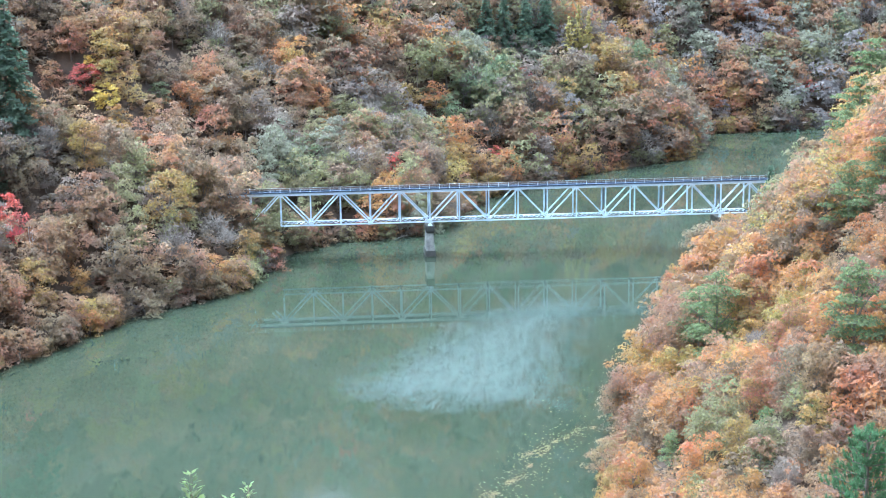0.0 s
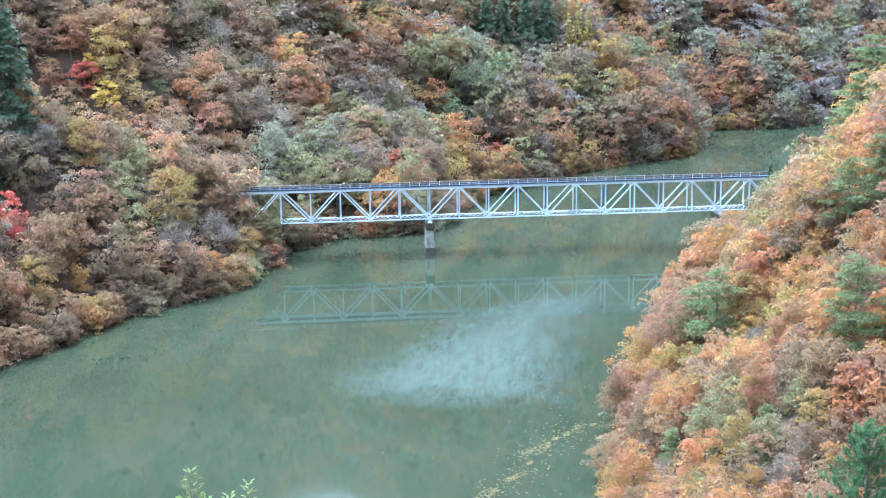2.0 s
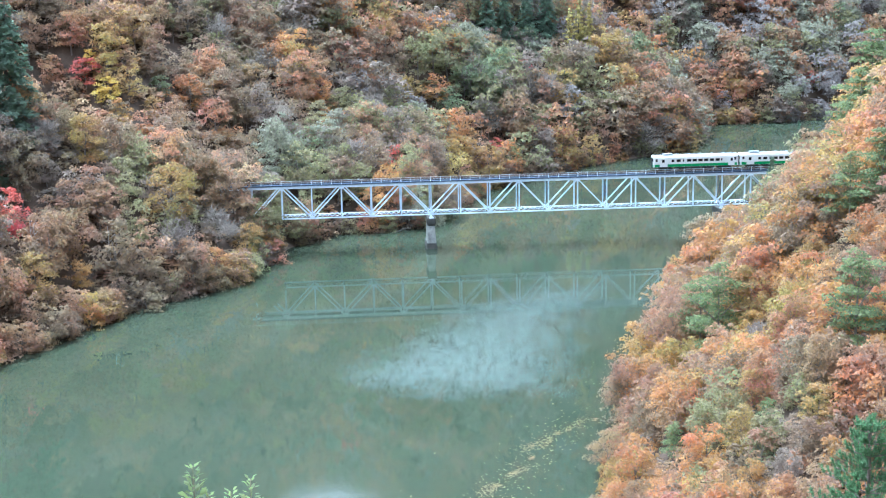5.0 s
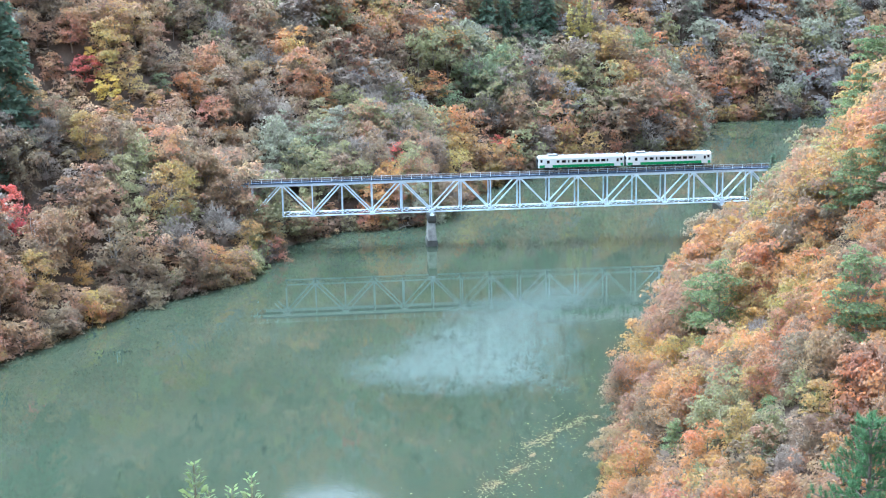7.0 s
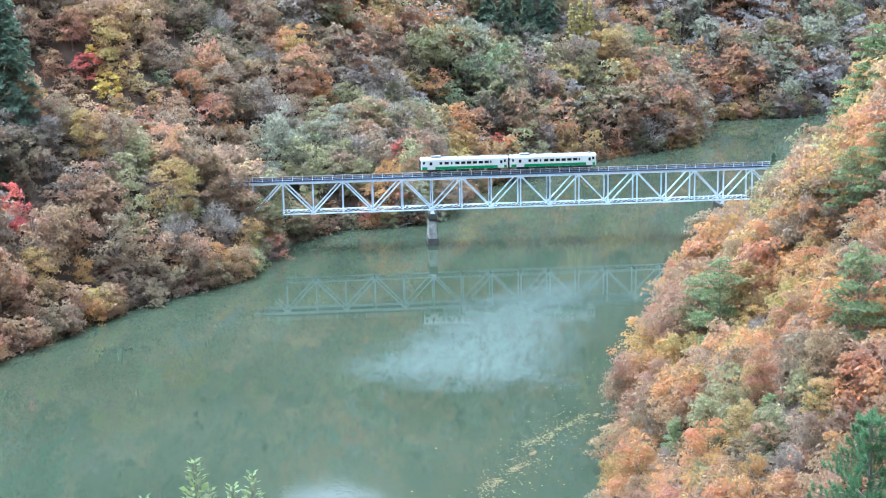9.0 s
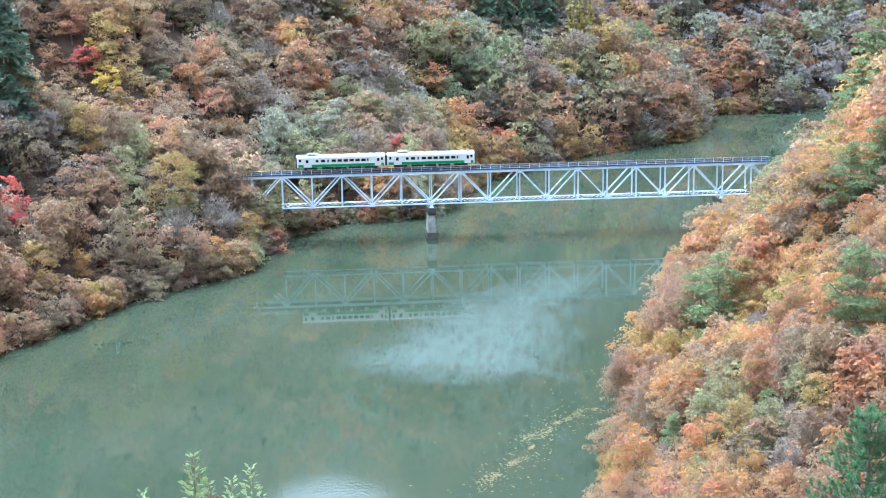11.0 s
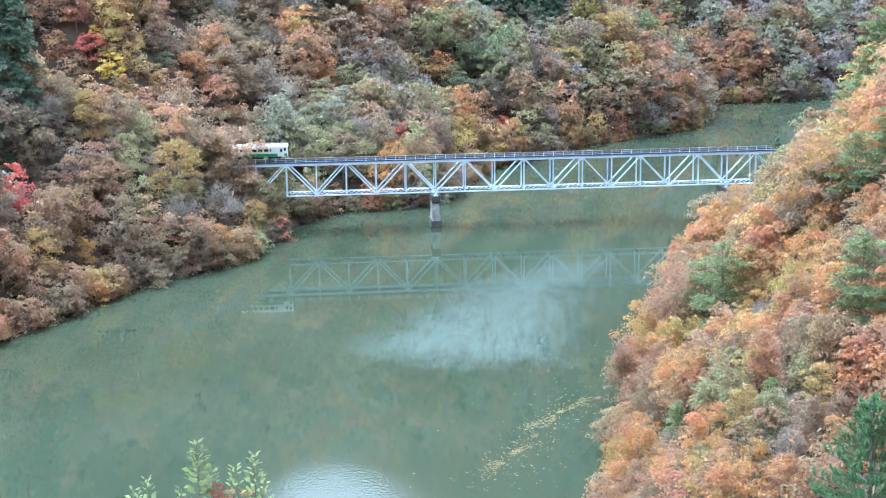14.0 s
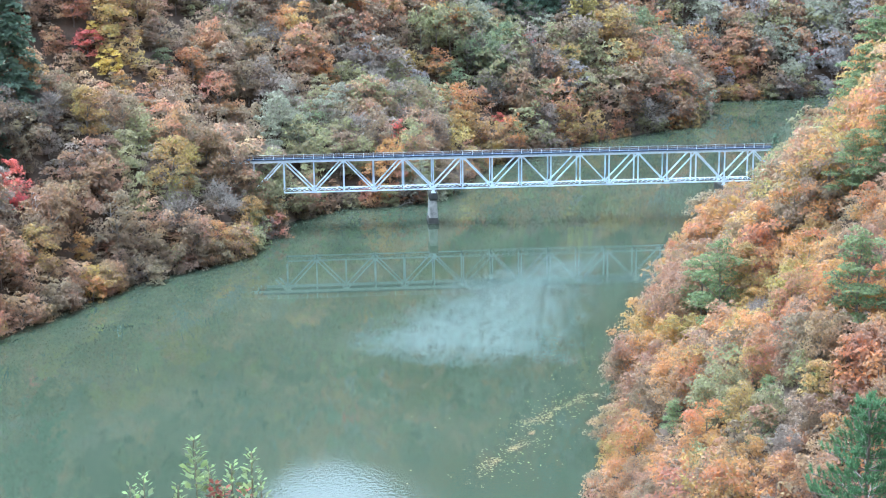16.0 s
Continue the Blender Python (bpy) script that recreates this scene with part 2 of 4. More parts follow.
def ground_z(x, y):
    x, y = np.asarray(x, float), np.asarray(y, float)
    d = shore_distance(x, y)
    ease = np.clip(d / 45, 0, 1)
    up = np.maximum(d, 0) + ease * (7 * swell(x, y, 34) + 2.2 * swell(x + 40, y, 11))
    up = np.maximum(up, np.minimum(np.maximum(d, 0), 3))
    gully = np.exp(-((x + 42 + 0.30 * (y - 390)) / 13.0) ** 2) * np.clip((y - 385) / 40, 0, 1) * 14
    up = np.maximum(up - gully, np.minimum(np.maximum(d, 0), 3))
    bearing = np.degrees(np.arctan2(x + 14, np.maximum(y - 197, 1)))
    saddle = np.exp(-((bearing + 5.6) / 6.0) ** 2)      # a dip in the skyline
    cap = 900
    z = np.where(d > 0, cap * (1 - np.exp(-0.80 * up / cap)), np.maximum(-7, 0.6 * d))
    z = z + (0.75 - 0.80 * saddle) * np.clip(d - 75, 0, 130)
    z = z + np.where((x > 20) & (y > 120) & (y < 480), 0.35 * np.clip(d - 18, 0, 60), 0)
    r2 = x * x + y * y
    z = z + (77.2 - Z_HERE) * np.exp(-r2 / 22.0 ** 2)
    brow = 77.2 - 0.66 * y + 0.9 * np.maximum(0, x - 0.12 * y)
    z = np.where((y > 0) & (y < 190) & (d > 0), np.minimum(z, np.maximum(brow, np.clip(12 + 0.3 * (y - 130), 12, 60))), z)
    s, n = track_coords(x, y)
    off = (s < WEST_END) | (s > EAST_END)
    n = np.abs(n)
    bed = RAIL_Z - 0.7
    z = np.where(off & (s > -220) & (s < 320), np.clip(z, bed - np.maximum(0, n - 3.2) * 1.1, bed + np.maximum(0, n - 4.0) * 1.3), z)
    return z


Z_HERE = 77.2
Z_HERE = float(ground_z(np.array([0.0]), np.array([0.0]))[0])


def axis(lo, hi, step, far):
    """Grid lines: even between lo and hi, then ever wider out to far."""
    mid = list(np.arange(lo, hi + 0.1, step))
    out, gap = [], step
    while (out[-1] if out else 0) < far - hi:
        gap *= 1.35
        out.append((out[-1] if out else 0) + gap)
    return np.array([lo - o for o in reversed(out)] + mid + [hi + o for o in out])


def make_ground():
    xs, ys = axis(-210, 330, 4.5, 2600), axis(-40, 800, 4.5, 3000)
    gx, gy = np.meshgrid(xs, ys)
    gz = ground_z(gx, gy)
    nx, ny = len(xs), len(ys)
    verts = np.stack([gx, gy, gz], -1).reshape(-1, 3)
    i = (np.arange(ny - 1)[:, None] * nx + np.arange(nx - 1)).ravel()
    faces = np.stack([i, i + 1, i + nx + 1, i + nx], -1)
    me = bpy.data.meshes.new("ground")
    me.from_pydata(verts.tolist(), [], faces.tolist())
    me.shade_smooth()
    me.materials.append(LITTER)
    tagged(new("ground", me), "steep wooded valley slopes covered with brown leaf litter", "ground", kind="structure")


def make_water():
    bm = bmesh.new()
    bmesh.ops.create_grid(bm, x_segments=8, y_segments=8, size=0.5)
    bmesh.ops.transform(bm, verts=bm.verts, matrix=Matrix.LocRotScale((40, 320, 0), None, (1000, 860, 1)))
    me = bpy.data.meshes.new("water")
    bm.to_mesh(me)
    bm.free()
    me.materials.append(WATER)
    tagged(new("water", me), "calm turbid green reservoir water mirroring the slopes", "water", kind="structure")


# ---- trees ----
def unit(v):
    return v / np.maximum(np.linalg.norm(v, axis=-1, keepdims=True), 1e-9)


def leaf_quads(rng, at, normal, size, ratio=0.75):
    """Slightly folded quads at the given places, facing about along the normals."""
    n = len(at)
    nor = unit(normal)
    side = unit(np.cross(nor, unit(rng.normal(size=(n, 3)))))
    fore = np.cross(nor, side)
    s = (size * rng.uniform(0.6, 1.35, n))[:, None] / 2
    fold = rng.uniform(-0.5, 0.5, (n, 1)) * s
    return np.stack([at - side * s - fore * s * ratio, at + side * s - fore * s * ratio * 0.8 + nor * fold,
                     at + side * s * 0.9 + fore * s * ratio, at - side * s * 0.8 + fore * s * ratio + nor * fold], 1)


def leaf_tufts(rng, at, normal, size):
    """Three-cornered tufts of leaves at the given places, facing about along the normals."""
    n = len(at)
    nor = unit(normal)
    side = unit(np.cross(nor, unit(rng.normal(size=(n, 3)))))
    fore = np.cross(nor, side)
    s = (size * rng.uniform(0.55, 1.45, n))[:, None] * 0.62
    a, b = rng.uniform(0.35, 0.9, (n, 1)), rng.uniform(0.35, 0.9, (n, 1))
    return np.stack([at + fore * s * 1.15, at - fore * s * 0.5 + side * s * a, at - fore * s * 0.5 - side * s * b], 1)


def broadleaf_crown(rng, count, leaf):
    """A broad, lobed crown of unit height over the ground: flat sprays of leaves in drooping layers, with gaps between them."""
    sprays = rng.integers(46, 62)
    lean = rng.uniform(-0.07, 0.07, 2)
    belly = rng.uniform(0.34, 0.44)
    ang, u = rng.uniform(0, 2 * np.pi, sprays), rng.uniform(0, 1, sprays) ** 0.85
    lz = 0.2 + 0.74 * u
    lobes = 1 + 0.2 * np.sin(3 * ang + rng.uniform(0, 6.3)) + 0.14 * np.sin(5 * ang + rng.uniform(0, 6.3))
    girth = belly * np.where(u < 0.35, 0.7 + 0.3 * u / 0.35, np.sqrt(np.clip(1 - ((u - 0.35) / 0.68) ** 2, 0.02, 1))) * lobes
    reach = girth * np.sqrt(rng.uniform(0.2, 1.05, sprays))
    cen = np.stack([np.cos(ang) * reach + lean[0] * lz, np.sin(ang) * reach + lean[1] * lz, lz + 0.04 * np.sin(4 * ang)], 1)
    rad = rng.uniform(0.06, 0.14, sprays) * (1.15 - 0.4 * u)
    which = rng.choice(sprays, count, p=rad ** 2 / (rad ** 2).sum())
    turn, out = rng.uniform(0, 6.28, count), rng.uniform(0, 1, count) ** 0.6
    r = rad[which]
    at = cen[which] + np.stack([np.cos(turn) * out * r * 1.2, np.sin(turn) * out * r * 1.2,
                                (rng.uniform(-0.35, 0.5, count) * np.sqrt(1.05 - out ** 2) - 0.42 * out ** 2) * r], 1)
    at += rng.normal(size=(count, 3)) * 0.009
    outward = unit(cen[which] * np.array([1, 1, 0]) + 1e-6)
    nor = np.stack([np.cos(turn) * out, np.sin(turn) * out, np.full(count, 0.75)], 1) + outward * 0.35 + rng.normal(size=(count, 3)) * 0.45
    return leaf_tufts(rng, at, nor, leaf)


def twig_crown(rng, count, leaf):
    """A bare crown: sheaves of fine twigs fanning upwards and outwards from a few boughs."""
    boughs = 22
    ba, br = rng.uniform(0, 2 * np.pi, boughs), 0.34 * np.sqrt(rng.uniform(0.02, 1, boughs))
    bz = (0.3 + 0.5 * rng.uniform(0, 1, boughs)) * (1 - 0.5 * (br / 0.36) ** 2)
    which = rng.integers(0, boughs, count)
    at = np.stack([np.cos(ba) * br, np.sin(ba) * br, bz], 1)[which] + rng.normal(size=(count, 3)) * np.array([0.075, 0.075, 0.06])
    way = unit(np.stack([at[:, 0] * 1.8, at[:, 1] * 1.8, np.full(count, 0.5)], 1) + rng.normal(size=(count, 3)) * 0.4)
    side = unit(np.cross(way, rng.normal(size=(count, 3))))
    ln, wd = (rng.uniform(0.05, 0.16, count))[:, None], (leaf * rng.uniform(0.08, 0.2, count))[:, None]
    return np.stack([at - side * wd, at + side * wd, at + way * ln], 1)


def conifer_crown(rng, count, leaf, slim=0.2, lowest=0.12, whorls=11, droop=-0.15, ragged=0.35):
    """Whorls of boughs of needles round a straight stem, shorter towards the tip."""
    boughs = []
    for w in np.linspace(lowest, 0.96, whorls):
        k = rng.integers(4, 7)
        a0 = rng.uniform(0, 6.28)
        for j in range(k):
            boughs.append((w + rng.uniform(-0.02, 0.02), a0 + 6.28 * j / k + rng.uniform(-0.3, 0.3),
                           slim * (1.03 - w) ** 0.8 * rng.uniform(1 - ragged, 1 + ragged * 0.6)))
    boughs = np.array(boughs)
    which = rng.choice(len(boughs), count, p=boughs[:, 2] / boughs[:, 2].sum())
    b, t = boughs[which], rng.uniform(0.08, 1.0, count) ** 0.8
    out = b[:, 2] * t
    ang = b[:, 1] + rng.normal(size=count) * 0.16
    z = b[:, 0] + droop * out + rng.normal(size=count) * 0.012
    at = np.stack([np.cos(ang) * out, np.sin(ang) * out, z], 1)
    nor = np.stack([np.cos(ang) * 0.5, np.sin(ang) * 0.5, np.ones(count)], 1) + rng.normal(size=(count, 3)) * 0.4
    return leaf_tufts(rng, at, nor, leaf)


def pine_crown(rng, count, leaf):
    """Open layers of flat, broad needle pads held out on crooked boughs."""
    pads = rng.integers(20, 26)
    lz = np.linspace(0.28, 0.97, pads) + rng.uniform(-0.02, 0.02, pads)
    ang = np.arange(pads) * 2.4 + rng.uniform(-0.5, 0.5, pads)
    reach = 0.34 * np.clip(1.08 - lz, 0.05, 0.7) ** 0.7 * rng.uniform(0.35, 1.15, pads)
    cen = np.stack([np.cos(ang) * reach, np.sin(ang) * reach, lz + 0.1 * reach], 1)
    rad = rng.uniform(0.075, 0.14, pads) * (1.15 - 0.5 * lz)
    which = rng.choice(pads, count, p=rad ** 2 / (rad ** 2).sum())
    turn, out = rng.uniform(0, 6.28, count), np.sqrt(rng.uniform(0, 1, count))
    at = cen[which] + np.stack([np.cos(turn) * out * rad[which] * 1.35, np.sin(turn) * out * rad[which] * 1.35,
                                rng.normal(size=count) * 0.008 - 0.03 * out], 1)
    nor = np.stack([np.cos(turn) * 0.5, np.sin(turn) * 0.5, np.ones(count)], 1) + rng.normal(size=(count, 3)) * 0.45
    return leaf_tufts(rng, at, nor, leaf)


def stem_quads(rng, top=0.62, thick=0.03, limbs=5):
    """Tapered trunk and limbs as four-sided tubes, of unit height."""
    out = []

    def tube(a, b, ra, rb):
        a, b = np.array(a), np.array(b)
        w = unit(b - a)
        u = unit(np.cross(w, (0.3, 0.9, 0.2)))
        v = np.cross(w, u)
        c = [(u, v), (v, -u), (-u, -v), (-v, u)]
        for p, q in c:
            out.append([a + p * ra, a + q * ra, b + q * rb, b + p * rb])
    bend = (rng.uniform(-0.04, 0.04), rng.uniform(-0.04, 0.04), top * 0.5)
    tip = (rng.uniform(-0.05, 0.05), rng.uniform(-0.05, 0.05), top)
    tube((0, 0, -0.12), bend, thick, thick * 0.75)
    tube(bend, tip, thick * 0.75, thick * 0.3)
    for i in range(limbs):
        a = 6.28 * i / max(limbs, 1) + rng.uniform(-0.5, 0.5)
        z = rng.uniform(0.3, 0.75) * top
        ln = rng.uniform(0.16, 0.3)
        tube((0, 0, z), (math.cos(a) * ln, math.sin(a) * ln, z + ln * 0.9), thick * 0.45, thick * 0.15)
    out = np.array(out)
    return np.concatenate([out[:, (0, 1, 2)], out[:, (0, 2, 3)]])


KINDS = {  # builder of the crown, stem
    "broad": lambda r, n, leaf: broadleaf_crown(r, n, leaf),
    "twig": lambda r, n, leaf: twig_crown(r, n, leaf),
    "pine": lambda r, n, leaf: pine_crown(r, n, leaf * 0.85),
    "cedar": lambda r, n, leaf: conifer_crown(r, int(n * 1.3), leaf * 1.15, 0.27, 0.03, 24, -0.4, 0.2),
    "larch": lambda r, n, leaf: conifer_crown(r, n, leaf, 0.19, 0.15, 12, 0.1, 0.5),
}


def form(species):
    return species if species in ("twig", "pine", "cedar", "larch") else "broad"


SAY = {"russet": "russet-brown broadleaf tree on the slope", "orange": "bright orange autumn tree on the slope", "ochre": "ochre-yellow autumn tree on the slope",
       "yellow": "glowing yellow autumn tree on the slope", "olive": "olive-green tree turning yellow on the slope", "green": "dull green tree on the slope",
       "salmon": "salmon-red autumn tree on the slope", "red": "crimson maple in full autumn colour on the slope", "brown": "brown half-bare tree on the slope",
       "dusky": "dusky mauve-brown half-bare tree on the slope, greyed for haze", "sage": "green tree on the slope, greyed for haze", "hoary": "half-bare grey-brown tree on the slope, paled for haze", "twig": "bare grey-twigged tree on the slope", "pine": "green red pine with open layered boughs", "cedar": "tall dark green conical cedar",
       "larch": "yellow-green larch with layered boughs"}
KIND_NAME = {"twig": "bare_tree", "pine": "pine_tree", "cedar": "cedar_tree", "larch": "larch_tree"}
VARIANTS = {}


def variant(kind, i, fine):
    """Shared crown and stem meshes of a kind of tree."""
    key = (kind, i, fine)
    if key not in VARIANTS:
        rng = np.random.default_rng(1000 * i + sum(map(ord, kind)) + fine)
        n, leaf = ((3000, 0.035) if fine else (2000, 0.042))
        if kind == "twig":
            n = int(n * 1.1)
        if kind in ("cedar", "pine", "larch"):
            n, leaf = int(n * 1.3), leaf * 0.8
        crown = facets_mesh("crown", KINDS[kind](rng, n, leaf), [LEAF["russet"]])
        trunk = facets_mesh("trunk", stem_quads(rng, 0.93 if kind in ("pine", "cedar", "larch") else 0.62,
                                               0.014 if kind in ("cedar", "pine") else 0.022,
                                               0 if kind in ("cedar", "larch") else 5), [BARK])
        VARIANTS[key] = (crown, trunk)
    return VARIANTS[key]


def make_tree(x, y, species, tall, i, fine):
    kind = form(species)
    crown_me, trunk_me = variant(kind, i % 7, fine)
    z = float(ground_z(np.array([x]), np.array([y]))[0])
    rng = random.Random(round(x * 97 + y * 31))
    m = pose(x, y, z - 0.05, 0, 0, rng.uniform(0, 360)) @ Matrix.Diagonal((tall * rng.uniform(0.85, 1.1), tall * rng.uniform(0.85, 1.1), tall, 1))
    ob = new(KIND_NAME.get(species, "broadleaf_tree"))
    ob.matrix_world = m
    tagged(ob, SAY[species], "tree", "trees of the valley slopes")
    trunk, crown = new("trunk", trunk_me), new("crown", crown_me)
    trunk.parent = crown.parent = ob
    crown.material_slots[0].link = "OBJECT"
    crown.material_slots[0].material = LEAF[species]


HUES = ("cedar", "pine", "green", "sage", "olive", "hoary", "twig", "dusky", "brown", "russet", "salmon", "red", "orange", "ochre")


def species_at(x, y, rng):
    """What grows where, like beside like: the east bank glows orange, the west is brown, the far slope greener, and
    greyed for haze.
    """
    if x > 20 and y < 480 and x > 0.13 * y - 15:
        w = dict(russet=4.6, orange=5.0, ochre=3.8, olive=2.4, green=0.4, salmon=1.6, brown=2.2, dusky=0.2, twig=0.15, pine=0.5)
    elif y > 560:
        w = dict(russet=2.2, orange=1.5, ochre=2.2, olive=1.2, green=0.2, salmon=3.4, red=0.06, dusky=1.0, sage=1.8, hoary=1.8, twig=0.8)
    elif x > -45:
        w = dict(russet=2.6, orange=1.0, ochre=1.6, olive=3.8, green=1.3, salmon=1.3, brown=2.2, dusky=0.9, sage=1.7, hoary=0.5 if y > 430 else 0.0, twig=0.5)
    else:
        w = dict(russet=4.0, orange=0.7, ochre=1.5, olive=1.6, green=0.15, salmon=0.9, brown=4.8, dusky=1.6, sage=0.2, twig=0.6)
    names = [k for k in HUES if k in w]
    p = np.cumsum([w[k] for k in names])
    u = 0.5 + 0.3 * (swell(x, y, 15) + 0.5 * swell(y, x, 37)) + rng.uniform(-0.3, 0.3)
    u = abs(u) if u < 0 else 2 - u if u > 1 else u
    return names[int(np.searchsorted(p / p[-1], min(max(u, 0.0), 0.9999)))]


# Trees that stand out: place, kind, height.
WEST_TREES = [
    (-80.6, 367.5, "yellow", 8), (-86.3, 374.2, "yellow", 5), (-86.8, 370.7, "red", 8), (-87.8, 302.9, "red", 11), (-60.0, 327.0, "ochre", 15),
    (-80.9, 360.5, "salmon", 10), (-57.6, 383.5, "salmon", 14), (-78.5, 329.8, "ochre", 13), (-70.8, 382.3, "green", 7), (-64.7, 387.4, "orange", 11),
    (-91.0, 376.1, "salmon", 11), (-71.1, 429.4, "orange", 8), (-85.2, 402.2, "orange", 8), (-93.6, 327.0, "cedar", 32), (-100.5, 327.2, "cedar", 27),
    (-93.3, 312.5, "cedar", 14), (-49.5, 320.0, "orange", 7), (-94.8, 369.8, "salmon", 9), (-79.6, 286.4, "ochre", 10), (-73.4, 297.2, "orange", 7),
    (-71.5, 373.6, "ochre", 6), (-87.5, 326.0, "twig", 10), (-84.2, 331.0, "brown", 11),
    (-90.6, 377.5, "salmon", 10), (-94.3, 379.1, "brown", 10), (-74.7, 384.9, "brown", 9), (-78.6, 378.1, "russet", 8), (-87.0, 322.1, "dusky", 9),
    (-54.5, 342.5, "russet", 15), (-57.0, 344.0, "brown", 17), (-63.5, 344.5, "salmon", 16),
    (-41.8, 344.5, "olive", 11), (-44.8, 336.0, "ochre", 9), (-45.0, 346.4, "russet", 11), (-42.7, 347.2, "olive", 10.5), (-40.7, 346.4, "ochre", 8.5),
]
FAR_TREES = [
    (-13.4, 405.0, "red", 7), (-32.2, 448.7, "olive", 12), (-28.4, 419.1, "olive", 10), (-10.2, 451.0, "ochre", 10), (5.8, 504.8, "salmon", 11),
    (15.3, 509.5, "cedar", 21), (21.4, 513.3, "cedar", 21), (28.9, 517.4, "cedar", 21), (35.8, 520.7, "cedar", 21), (43.5, 517.0, "larch", 16), (47.0, 519.5, "larch", 18), (50.5, 520.5, "larch", 17),
    (58.8, 566.0, "larch", 15), (73.3, 571.7, "orange", 10), (111.1, 600.3, "salmon", 10), (27.3, 505.7, "red", 6), (16.3, 451.5, "red", 5),
    (141.3, 581.6, "red", 7), (87.9, 561.1, "salmon", 9), (6.9, 466.2, "green", 11), (1.6, 453.1, "green", 10), (31.8, 474.7, "olive", 10),
    (110.0, 567.6, "ochre", 10), (87.3, 518.4, "orange", 8), (-14.3, 456.5, "brown", 13), (105.0, 562.0, "hoary", 9), (110.5, 563.5, "salmon", 9),
]
EAST_TREES = [
    (78.7, 358.0, "cedar", 14), (68.0, 350.5, "orange", 9), (71.0, 353.0, "russet", 7), (66.0, 346.0, "brown", 9), (64.4, 350.3, "russet", 10), (62.8, 342.5, "orange", 8),
        (58.1, 273.1, "pine", 13), (41.4, 221.8, "pine", 16), (39.8, 230.1, "pine", 14), (48.7, 173.3, "pine", 15), (60.5, 221.5, "pine", 13),
    (170.6, 592.0, "pine", 18), (75.8, 264.0, "pine", 15), (83.0, 292.0, "pine", 22), (79.0, 286.5, "pine", 18), (74.3, 280.0, "pine", 15), (65.0, 306.0, "pine", 9), (63.8, 217.4, "pine", 14), (29.5, 187.2, "pine", 6),
    (44.3, 152.0, "russet", 6), (38.8, 156.5, "brown", 5.5), (41.5, 161.5, "ochre", 6), (36.0, 151.5, "dusky", 5), (45.8, 193.4, "salmon", 9), (39.0, 178.2, "salmon", 8), (133.2, 526.1, "orange", 8),
    (30.6, 170.4, "orange", 8), (24.0, 184.3, "orange", 8), (34.6, 169.1, "ochre", 7), (55.5, 219.8, "ochre", 7), (130.2, 550.3, "cedar", 8),
    (58.9, 204.5, "orange", 9), (37.9, 262.3, "orange", 8), (49.3, 276.1, "russet", 7), (83.1, 355.9, "ochre", 9), (53.0, 341.4, "twig", 6),
    (44.8, 209.5, "twig", 6), (37.6, 177.8, "ochre", 7),
]
FEATURES = WEST_TREES + FAR_TREES + EAST_TREES


def blocked(x, y, z, tall):
    """No tree stands on the track or in the bridge, nor before its opening."""
    s, n = track_coords(x, y)
    if (s < WEST_END or s > EAST_END) and abs(n) < 4.6:
        return True
    if -9 < s < 124 and -7 < n < 6:
        return z + tall > 7.0 or s > 0
    if -26 < s <= -9 and -4 < n < 6:
        return True
    if 92 < s < 122 and -24 < n <= -6:              # the line stays in view until it enters the trees
        return z + tall > 10.5
    return False


